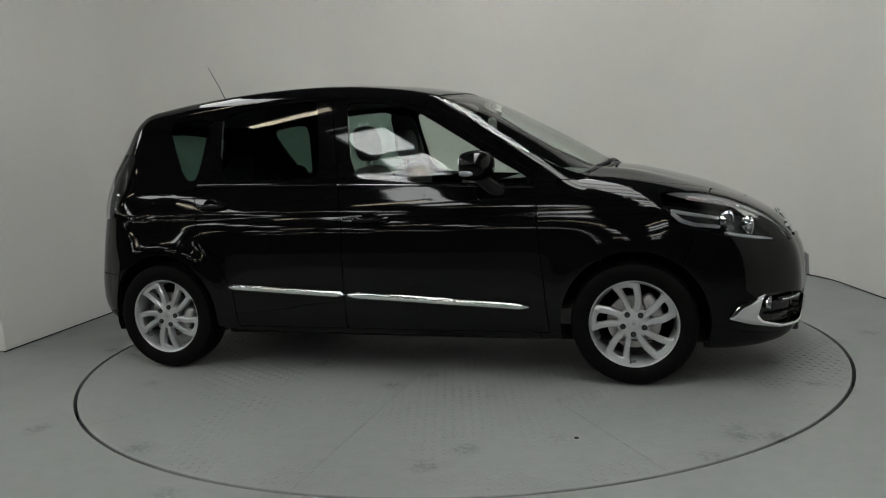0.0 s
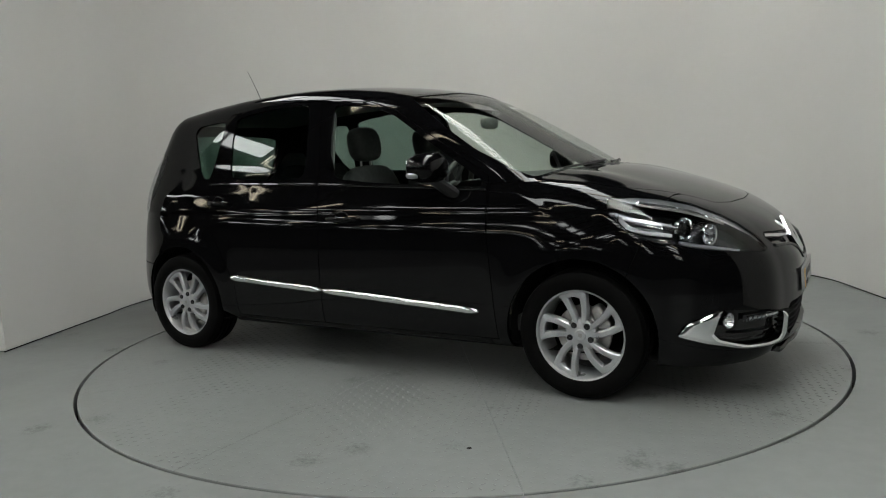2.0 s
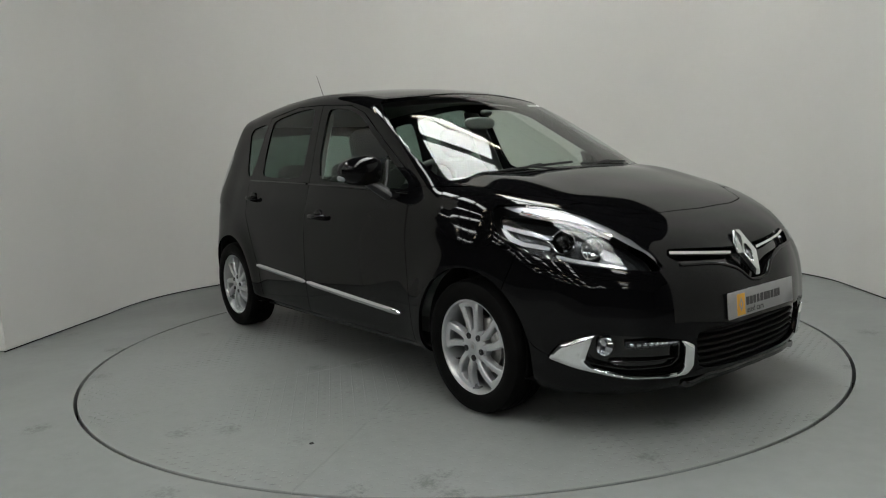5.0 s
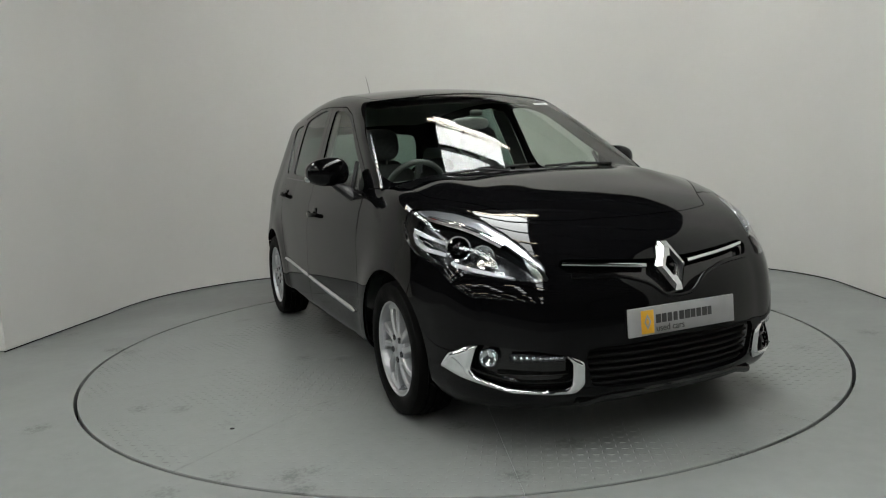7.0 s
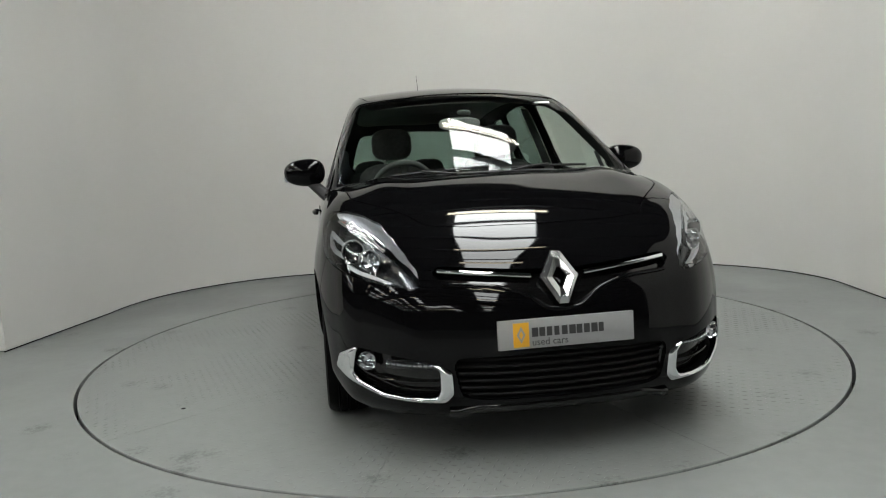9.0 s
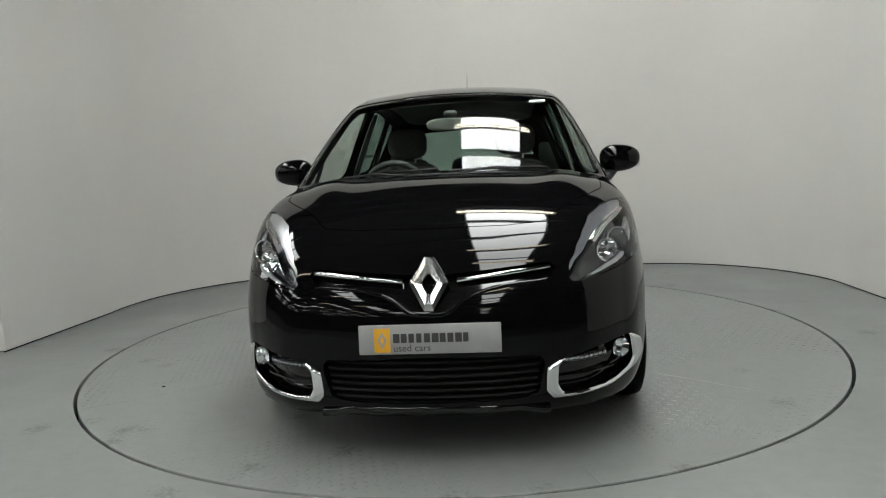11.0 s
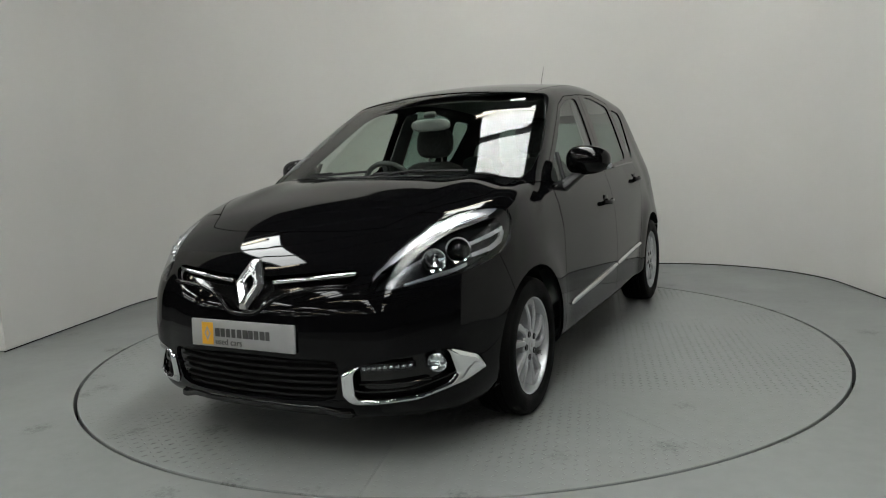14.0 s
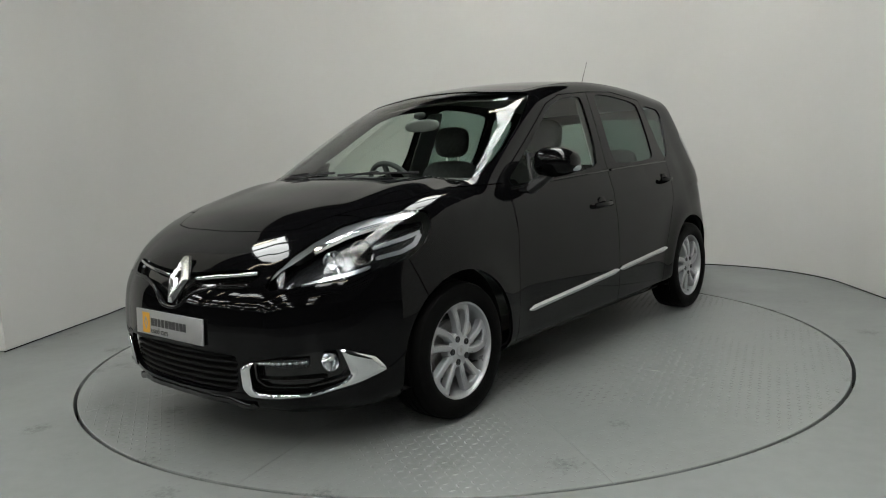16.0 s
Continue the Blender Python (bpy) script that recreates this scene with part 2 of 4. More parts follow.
def build_floor():
    """Floor sheet with a round hole for the turntable."""
    bm = bmesh.new()
    n = 160
    inner = [bm.verts.new((2.252 * math.cos(2 * math.pi * i / n), 2.252 * math.sin(2 * math.pi * i / n), 0)) for i in range(n)]
    deep = [bm.verts.new((2.252 * math.cos(2 * math.pi * i / n), 2.252 * math.sin(2 * math.pi * i / n), -0.12)) for i in range(n)]
    outer = []
    for i in range(n):
        a = 2 * math.pi * i / n
        c, s = math.cos(a), math.sin(a)
        k = 5.6 / max(abs(c), abs(s))
        outer.append(bm.verts.new((c * k, s * k, 0)))
    for i in range(n):
        j = (i + 1) % n
        bm.faces.new((inner[i], outer[i], outer[j], inner[j]))
        bm.faces.new((deep[i], inner[i], inner[j], deep[j]))
    tagged(part("floor", bm, FLOOR, smooth=False), "grey painted concrete studio floor", "floor", kind="structure")
    # unseen floor beyond the studio, added dark to hold down reflections in the nose
    bm = bmesh.new()
    for x0, x1, y0, y1 in ((WEST, 12, SOUTH, -5.6), (WEST, 12, 5.6, 9), (WEST, -5.6, -5.6, 5.6), (5.6, 12, -5.6, 5.6)):
        box(bm, x0, x1, y0, y1, -0.05, 0.0)
    tagged(part("floor_hall", bm, HALL_FLOOR, smooth=False), "unseen hall floor, kept dark so the car's nose reflects black", "floor", kind="structure")
    bm = lathe([(0.01, 0), (2.5, 0)], 64)
    bmesh.ops.rotate(bm, verts=bm.verts, matrix=Matrix.Rotation(radians(90), 3, "X"))
    ob = part("pit_floor", bm, DARK, smooth=False)
    ob.location.z = -0.12
    tagged(ob, "dark bottom of the turntable pit", "pit", kind="structure")


from mathutils import noise


def build_turntable():
    base = new("turntable")
    for k in range(10):
        a0, a1 = radians(36 * k + 1.4), radians(36 * (k + 1) + 1.4)
        bm = bmesh.new()
        ang = [a0 + (a1 - a0) * i / 16 for i in range(17)]
        g = 0.0009
        mid = (a0 + a1) / 2
        sx, sy = g * math.cos(mid) / math.sin(radians(18)), g * math.sin(mid) / math.sin(radians(18))
        tip = [bm.verts.new((sx, sy, z)) for z in (0.0, -0.10)]
        top = [bm.verts.new((sx + (R_DISC - 0.006) * math.cos(a), sy + (R_DISC - 0.006) * math.sin(a), 0.0)) for a in ang]
        lip = [bm.verts.new((sx + (R_DISC - 0.003) * math.cos(a), sy + (R_DISC - 0.003) * math.sin(a), -0.003)) for a in ang]
        low = [bm.verts.new((sx + (R_DISC - 0.003) * math.cos(a), sy + (R_DISC - 0.003) * math.sin(a), -0.10)) for a in ang]
        for i in range(16):
            bm.faces.new((tip[0], top[i], top[i + 1]))
            bm.faces.new((top[i], lip[i], lip[i + 1], top[i + 1]))
            bm.faces.new((lip[i], low[i], low[i + 1], lip[i + 1]))
        bm.faces.new((tip[1], low[0], lip[0], top[0], tip[0]))
        bm.faces.new((tip[0], top[16], lip[16], low[16], tip[1]))
        bmesh.ops.recalc_face_normals(bm, faces=bm.faces)
        part("deck_plate", bm, DISC, base, smooth=False)
    # raised lozenges of the tread, alternately turned
    vs, fs = [], []
    pitch = 0.042
    span = int(R_DISC / pitch) + 1
    for i in range(-span, span + 1):
        for j in range(-span, span + 1):
            x, y = i * pitch, j * pitch
            if x * x + y * y > (R_DISC - 0.03) ** 2:
                continue
            t = radians(45) if (i + j) % 2 else radians(-45)
            c, d = math.cos(t), math.sin(t)
            n = len(vs)
            wear = noise.noise((x * 1.3 + 4.0, y * 1.3, 0.5)) + 0.5 * noise.noise((x * 4.0, y * 4.0, 7.0))
            top = 0.0004 + 0.0019 * min(1.0, max(0.0, 0.42 + 1.5 * wear))
            for u, w, z in ((-0.016, 0, 0), (0, -0.005, 0), (0.016, 0, 0), (0, 0.005, 0), (-0.006, 0, top), (0.006, 0, top)):
                vs.append((x + u * c - w * d, y + u * d + w * c, z + 0.0001))
            fs += [(n, n + 1, n + 4), (n + 1, n + 5, n + 4), (n + 1, n + 2, n + 5), (n + 2, n + 3, n + 5), (n + 3, n + 4, n + 5), (n + 3, n, n + 4)]
    me = bpy.data.meshes.new("tread")
    me.from_pydata(vs, [], fs)
    me.materials.append(DISC)
    tread = new("tread", me)
    tread.parent = base
    tagged(tread, kind="stuff")
    bm = lathe([(0.01, -0.103), (R_DISC - 0.05, -0.103), (R_DISC - 0.05, -0.013), (0.01, -0.013)], 96)
    bmesh.ops.rotate(bm, verts=bm.verts, matrix=Matrix.Rotation(radians(90), 3, "X"))
    part("deck_frame", bm, DARK, base, smooth=False)
    bm = lathe([(0.001, 0.0018), (0.009, 0.0018), (0.011, 0.0)], 16)
    bmesh.ops.rotate(bm, verts=bm.verts, matrix=Matrix.Rotation(radians(90), 3, "X"))
    part("plug", bm, DARK, base, "small dark plug in the deck").location = (0.466, -1.748, 0.0004)
    return tagged(base, "round grey painted steel turntable set flush in the floor", "turntable")


def wall_plan(off, n=48):
    """Plan line of the curved wall, shifted outward by off."""
    pts = [(-3.075 - off, 0.15)]
    for i in range(n // 2 + 1):
        a = radians(180 - 95.5 * i / (n // 2))
        pts.append((-1.256 + (1.66 + off) * math.cos(a), 1.37 + (1.66 + off) * math.sin(a)))
    for i in range(n // 2 + 1):
        a = radians(84.5 - 84.5 * i / (n // 2))
        pts.append((1.676 + (1.465 + off) * math.cos(a), 1.283 + (1.465 + off) * math.sin(a)))
    pts.append((3.10 + off, 0.5))
    pts.append((3.05 + off, -3.2))
    return pts


def build_room():
    a, b = wall_plan(0.0), wall_plan(0.16)
    bm = bmesh.new()
    z0, z1 = 0.012, 3.6
    vs = [[bm.verts.new((p[0], p[1], z)) for p in a] for z in (z0, z1)] + [[bm.verts.new((p[0], p[1], z)) for p in b] for z in (z0, z1)]
    n = len(a)
    for i in range(n - 1):
        for lo, hi in ((0, 1), (1, 3), (3, 2), (2, 0)):
            bm.faces.new((vs[lo][i], vs[lo][i + 1], vs[hi][i + 1], vs[hi][i]))
    for i in (0, n - 1):
        bm.faces.new((vs[0][i], vs[1][i], vs[3][i], vs[2][i]))
    bmesh.ops.recalc_face_normals(bm, faces=bm.faces)
    tagged(part("wall_curved", bm, WALL), "smooth white curved studio wall", "wall", kind="structure")
    # shadow gap under the wall
    bm = bmesh.new()
    c, d = wall_plan(0.012), wall_plan(0.14)
    vs = [[bm.verts.new((p[0], p[1], z)) for p in q] for q in (c, d) for z in (0.0, 0.012)]
    for i in range(n - 1):
        for lo, hi in ((0, 1), (3, 2)):
            bm.faces.new((vs[lo][i], vs[lo][i + 1], vs[hi][i + 1], vs[hi][i]))
    tagged(part("trim_wall_base", bm, DARK, smooth=False), "dark gap along the foot of the wall", "trim", kind="structure")
    # return panel at the open end of the wall
    bm = box(bmesh.new(), -5.0, -3.237, 0.15, 0.28, 0.0, 3.6)
    tagged(part("wall_return", bm, WALL, smooth=False), "white flat wall panel beside the curved wall", "wall", kind="structure")
    # the hall around
    for name, v in (("wall_north", (WEST, 12, 9.0, 9.2)), ("wall_south", (WEST, 12, SOUTH - 0.2, SOUTH)), ("wall_east", (12, 12.2, SOUTH, 9)), ("wall_west", (WEST - 0.2, WEST, SOUTH, 9))):
        tagged(part(name, box(bmesh.new(), *v, 0, ROOF_Z), DARK_WALL, smooth=False), "dark wall of the surrounding hall", "wall", kind="structure")


def build_roof():
    """Dark roof with long rooflights between purlins, and rows of tubes below."""
    edges = [WEST]
    for s, w in zip(STRIPS, STRIP_W):
        edges += [s - w / 2, s + w / 2]
    edges.append(12.0)
    bm = bmesh.new()
    for i in range(0, len(edges), 2):
        box(bm, edges[i], edges[i + 1], SOUTH, STRIP_END, ROOF_Z, ROOF_Z + 0.1)
    box(bm, WEST, 12, STRIP_END, 9, ROOF_Z, ROOF_Z + 0.1)
    for s, w, ends in zip(STRIPS, STRIP_W, PANELS):
        solid = [STRIP_END, *ends, SOUTH]
        for k in range(0, len(solid), 2):
            box(bm, s - w / 2, s + w / 2, solid[k + 1], solid[k], ROOF_Z, ROOF_Z + 0.1)
    tagged(part("ceiling", bm, ROOF_M, smooth=False), "dark sheet metal hall roof", "ceiling", kind="structure")
    for s, w, ends in zip(STRIPS, STRIP_W, PANELS):
        for k in range(0, len(ends), 2):
            bm = box(bmesh.new(), s - w / 2, s + w / 2, ends[k + 1], ends[k], ROOF_Z + 0.05, ROOF_Z + 0.08)
            tagged(part("skylight", bm, SKY_SHEET, smooth=False), "long translucent white rooflight sheet", "skylight", "rooflights", "structure")
    for i in range(28):
        y = -23.0 + i * 1.15
        tagged(part("purlin", box(bmesh.new(), WEST, 12, y - 0.04, y + 0.04, ROOF_Z - 0.16, ROOF_Z), ROOF_M, smooth=False),
               "dark steel roof purlin", "purlin", "roof purlins", "structure")
    lamp = new("ceiling_lamp")
    part("housing", box(bmesh.new(), -0.75, 0.75, -0.06, 0.06, 0.04, 0.10, 0.01), GREY_PLASTIC, lamp)
    for y in (-0.03, 0.03):
        t = tube([(-0.72, y, 0.02), (0.72, y, 0.02)], 0.016, 8)
        part("tube", t, TUBE, lamp, "warm white fluorescent tube")
    for x in (-0.6, 0.6):
        part("hanger", tube([(x, 0, 0.09), (x, 0, 0.32)], 0.006, 6), GREY_PLASTIC, lamp)
    tagged(lamp, "twin-tube fluorescent batten hung below the roof", "lamp", "hall lamps")
    spots = [(x, y) for y in (1.75, -1.15, -2.6, -5.2, -8.0, -12.7, -17.9) for x in (-17.6, -13.1, -8.6, -4.1, 0.7)]
    for i, (x, y) in enumerate(spots):
        m = pose(x, y, ROOF_Z - 0.26)
        if i:
            copy_thing(lamp, m)
        else:
            lamp.matrix_basis = m


build_floor()
turntable = build_turntable()
build_room()
build_roof()


# ---------------------------------------------------------------- the car's outer form
HOOD_Z = curve([(0.5, 1.16), (0.9, 1.13), (1.2, 1.1), (1.354, 1.08), (1.56, 1.03), (1.8, 0.955), (2.0, 0.862), (2.13, 0.781), (2.3, 0.592)])
ROOF_ZC = curve([(-2.2, 1.448), (-1.9, 1.508), (-1.6, 1.541), (-1.2, 1.598), (-0.7, 1.638), (-0.3, 1.641), (0.0, 1.619), (0.25, 1.583), (0.42, 1.543),
                 (0.6, 1.464), (0.8, 1.358), (1.0, 1.245), (1.2, 1.125), (1.4, 1.0), (1.7, 0.8)])
PLAN_W = curve([(-2.3, 0.615), (-2.1, 0.713), (-1.9, 0.796), (-1.65, 0.858), (-1.35, 0.871), (-0.9, 0.886), (0.0, 0.902), (0.9, 0.905), (1.35, 0.905), (1.7, 0.871), (2.3, 0.829)])
SIDE_DZ = curve([(0.1, -0.098), (0.18, -0.053), (0.26, -0.02), (0.4, 0.0), (0.5, 0.004), (0.6, 0.003), (0.7, -0.001), (0.8, -0.0097), (0.9, -0.0317), (1.0, -0.067),
                 (1.06, -0.0895), (1.12, -0.109), (1.2, -0.1357), (1.375, -0.1995), (1.5, -0.25), (1.65, -0.316)])
NOSE_Y = curve([(0.0, -0.0), (0.27, 0.013), (0.45, 0.058), (0.6, 0.118), (0.735, 0.253), (0.834, 0.397), (0.9, 0.576), (0.95, 0.85)])
NOSE_Z = curve([(0.1, 0.14), (0.17, 0.075), (0.25, 0.028), (0.35, 0.008), (0.46, 0.003), (0.56, 0.01), (0.65, 0.031), (0.75, 0.088), (0.85, 0.171), (0.95, 0.327), (1.1, 0.698)])
TAIL_Y = curve([(0.0, 0.006), (0.4, 0.027), (0.65, 0.11), (0.8, 0.228), (0.9, 0.375)])
TAIL_Z = curve([(0.1, 0.138), (0.25, 0.057), (0.45, 0.03), (0.65, 0.056), (0.85, 0.092), (1.0, 0.12), (1.15, 0.179), (1.3, 0.28), (1.45, 0.362), (1.6, 0.471)])
FLOOR_Z = curve([(-2.2, 0.30), (-1.7, 0.26), (-0.9, 0.225), (1.0, 0.21), (1.7, 0.17), (2.3, 0.18)])


def body_field(x, y, z):
    """Negative inside the car's outer skin."""
    y = np.abs(y)
    flare = 0
    for cx in (-1.351, 1.351):
        r = np.hypot(x - cx, z - 0.315)
        flare = flare + (0.013 if cx > 0 else 0.022) * np.exp(-((r - 0.36) / (0.11 if cx > 0 else 0.11)) ** 2)
    back = np.maximum(0, -0.9 - x)
    w = PLAN_W(x) + SIDE_DZ(z) + flare * np.clip((z - 0.2) / 0.1, 0, 1) - 0.007 * back ** 2 * np.clip((z - 0.95) / 0.5, 0, 1)
    w = w + 0.010 * np.exp(-((z - 1.03) / 0.09) ** 2) * np.clip((-0.75 - x) / 0.5, 0, 1)
    side = y - w
    roof = (z - ROOF_ZC(x + 0.223 * y * y) + 0.105 * y * y) * 0.9
    ridge = 0.013 * np.exp(-((y - 0.57) / 0.10) ** 2) * np.clip((1.75 - x) / 0.45, 0, 1)
    hood = z - ridge - HOOD_Z(x) + 0.086 * y * y + 0.06 * y ** 6
    nose = x - (2.252 - NOSE_Y(y) - NOSE_Z(z))
    tail = (-2.10 + TAIL_Y(y) + TAIL_Z(z)) - x
    low = smax(smax(side, nose, 0.10), FLOOR_Z(x) - z, 0.07)
    low = smax(low, tail, 0.14)
    lower = smax(low, hood, 0.07)
    upper = smax(smax(side, roof, 0.065), tail, 0.10)
    upper = np.maximum(upper, 0.9 - z)
    return -smax(-lower, -upper, 0.012)


def skin(nu=430, nv=150):
    """Half of the outer skin (y >= 0) as a triangle mesh, found along rays from a spine."""
    zs = 0.70
    u = np.linspace(0, 1, nu)
    L1, L2, L3 = 0.30, 0.75, 1.0
    ox = np.where(u < L1, 1.2, np.where(u < L2, 1.2 - 2.4 * (u - L1) / (L2 - L1), -1.2))
    az = np.where(u < L1, u / L1 * math.pi / 2, np.where(u < L2, math.pi / 2, math.pi / 2 + (u - L2) / (L3 - L2) * math.pi / 2))
    el = np.radians(np.linspace(-62, 90, nv))
    OX, EL = np.meshgrid(ox, el, indexing="ij")
    AZ, _ = np.meshgrid(az, el, indexing="ij")
    D = np.stack([np.cos(AZ) * np.cos(EL), np.sin(AZ) * np.cos(EL), np.sin(EL)], -1).reshape(-1, 3)
    O = np.stack([OX, 0 * OX, 0 * OX + zs], -1).reshape(-1, 3)
    lo, hi = np.full(len(D), 0.2), np.full(len(D), 2.6)
    for _ in range(26):
        m = (lo + hi) / 2
        inside = body_field(*(O + m[:, None] * D).T) < 0
        lo, hi = np.where(inside, m, lo), np.where(inside, hi, m)
    V = O + lo[:, None] * D
    V[np.abs(V[:, 1]) < 1e-4, 1] = 0
    idx = np.arange(nu * nv).reshape(nu, nv)
    a, b, c, d = idx[:-1, :-1].ravel(), idx[1:, :-1].ravel(), idx[1:, 1:].ravel(), idx[:-1, 1:].ravel()
    T = np.vstack([np.stack([a, b, c], 1), np.stack([a, c, d], 1)])
    return weld(V, T)


def weld(V, T):
    key = np.round(V * 2e4).astype(np.int64)
    _, first, inv = np.unique(key, axis=0, return_index=True, return_inverse=True)
    T = inv.reshape(-1)[T]
    ok = (T[:, 0] != T[:, 1]) & (T[:, 1] != T[:, 2]) & (T[:, 0] != T[:, 2])
    return compact(V[first], T[ok])


def mirrored(V, T):
    return V * np.array([1, -1, 1]), T[:, ::-1]


def whole(V, T):
    V2, T2 = mirrored(V, T)
    return weld(np.vstack([V, V2]), np.vstack([T, T2 + len(V)]))


def side_view(V):
    return V[:, [0, 2]]


def top_view(V):
    return V[:, :2]


def front_view(V):
    return V[:, 1:]


def outline(view, pts, rounds=2, guard=None):
    P = smooth_poly(pts, rounds) if rounds else np.array(pts, float)

    def f(V):
        d = poly_dist(view(V), P)
        return np.maximum(d, guard(V)) if guard else d
    return f


high = lambda V: 0.9 - V[:, 2]
flank = lambda V: 0.3 - V[:, 1]
ahead = lambda V: 1.7 - V[:, 0]

ARCH = lambda V: np.minimum(np.hypot(V[:, 0] - 1.351, V[:, 2] - 0.318), np.hypot(V[:, 0] + 1.351, V[:, 2] - 0.318)) - 0.362
SCREEN = outline(top_view, [(0.405, -0.4), (0.405, 0.0), (0.39, 0.3), (0.315, 0.612), (0.43, 0.662), (0.58, 0.713), (0.79, 0.76), (1.0, 0.775), (1.09, 0.748), (1.165, 0.56), (1.225, 0.3), (1.25, 0.0), (1.25, -0.4)], 2, high)
BONNET = outline(top_view, [(1.28, -0.4), (1.28, 0.0), (1.255, 0.3), (1.2, 0.55), (1.125, 0.735), (1.16, 0.755), (1.46, 0.735), (1.583, 0.66), (1.76, 0.53), (1.885, 0.46), (1.93, 0.3), (1.95, 0.0), (1.95, -0.4)], 2, lambda V: 0.7 - V[:, 2])
LAMP = outline(side_view, [(1.478, 0.952), (1.494, 0.89), (1.55, 0.822), (1.635, 0.775), (1.72, 0.754), (1.80, 0.738), (1.92, 0.715), (2.05, 0.698), (2.125, 0.687), (2.075, 0.752), (2.0, 0.814), (1.92, 0.860), (1.80, 0.912), (1.68, 0.943), (1.57, 0.957)], 1, flank)
SLOT = outline(front_view, [(-0.4, 0.735), (0.0, 0.735), (0.11, 0.737), (0.45, 0.762), (0.475, 0.74), (0.43, 0.70), (0.22, 0.68), (0.13, 0.65), (0.07, 0.605), (0.0, 0.595), (-0.4, 0.595)], 2, ahead)
INTAKE = outline(front_view, [(-0.4, 0.44), (0.0, 0.44), (0.405, 0.43), (0.42, 0.40), (0.395, 0.285), (0.34, 0.268), (0.0, 0.258), (-0.4, 0.258)], 2, ahead)
FOG_OUT = outline(front_view, [(0.848, 0.335), (0.832, 0.40), (0.775, 0.447), (0.60, 0.43), (0.47, 0.402), (0.428, 0.38), (0.422, 0.29), (0.45, 0.252), (0.68, 0.262), (0.80, 0.302)], 2, ahead)
FOG_IN = outline(front_view, [(0.782, 0.345), (0.768, 0.43), (0.745, 0.47), (0.60, 0.46), (0.50, 0.412), (0.472, 0.378), (0.47, 0.305), (0.488, 0.276), (0.67, 0.277), (0.762, 0.314)], 2, ahead)
WIN_F = outline(side_view, [(-0.13, 1.072), (-0.205, 1.507), (0.056, 1.480), (0.228, 1.424), (0.575, 1.207), (0.83, 1.055), (0.84, 1.022)], 2, flank)
WIN_R = outline(side_view, [(-0.325, 1.08), (-0.385, 1.525), (-0.634, 1.520), (-1.00, 1.482), (-0.96, 1.10)], 2, flank)
WIN_Q = outline(side_view, [(-1.075, 1.47), (-1.33, 1.447), (-1.36, 1.405), (-1.298, 1.275), (-1.235, 1.155), (-1.185, 1.108), (-1.13, 1.108)], 2, flank)
DOOR_F = outline(side_view, [(-0.18, 0.262), (-0.18, 0.825), (-0.233, 1.17), (-0.295, 1.535), (0.06, 1.505), (0.245, 1.447), (0.60, 1.235), (0.872, 1.075), (0.878, 0.86), (0.915, 0.5), (0.935, 0.262)], 0, flank)
DOOR_R = outline(side_view, [(-0.18, 0.262), (-0.18, 0.825), (-0.233, 1.17), (-0.295, 1.535), (-0.65, 1.548), (-1.045, 1.505), (-1.135, 1.10), (-1.10, 0.845), (-0.98, 0.655), (-0.875, 0.47), (-0.86, 0.262)], 0, flank)
ROOF_P = outline(top_view, [(0.39, -0.4), (0.39, 0.0), (0.37, 0.3), (0.30, 0.555), (0.0, 0.578), (-0.8, 0.568), (-1.45, 0.545), (-1.6, 0.48), (-1.66, 0.0), (-1.66, -0.4)], 2, lambda V: 1.3 - V[:, 2])
GLASS_B = outline(front_view, [(-0.4, 1.42), (0.0, 1.42), (0.5, 1.395), (0.57, 1.12), (0.5, 1.06), (0.0, 1.05), (-0.4, 1.05)], 2, lambda V: V[:, 0] + 1.5)
TAIL_LAMP = outline(side_view, [(-1.585, 1.27), (-1.635, 1.04), (-1.72, 0.90), (-2.0, 0.88), (-1.93, 1.02), (-1.74, 1.28)], 1, lambda V: 0.5 - V[:, 1])
TAILGATE = outline(front_view, [(-0.4, 1.56), (0.0, 1.56), (0.55, 1.5), (0.66, 1.2), (0.60, 0.6), (0.0, 0.56), (-0.4, 0.56)], 1, lambda V: V[:, 0] + 1.55)
nose_line = lambda V: np.maximum(1.575 + (V[:, 2] - 0.6) * 0.42 - V[:, 0], V[:, 2] - 0.95)
wing_zone = lambda V: np.maximum(np.maximum(0.885 - V[:, 0], 0.3 - V[:, 1]), np.maximum(V[:, 2] - 1.035, 0.2 - V[:, 2]))
tail_low = lambda V: np.maximum(np.maximum(V[:, 0] + 1.62 - 0.25 * (0.6 - V[:, 2]), V[:, 2] - 0.56), -9)


def keep(M, inside=None, outside=(), gap=0.0022):
    V, T = M
    if inside is not None:
        V, T = isocut(V, T, inside(V) + gap)
    for f in outside:
        if len(T):
            V, T = isocut(V, T, gap - f(V))
    return V, T


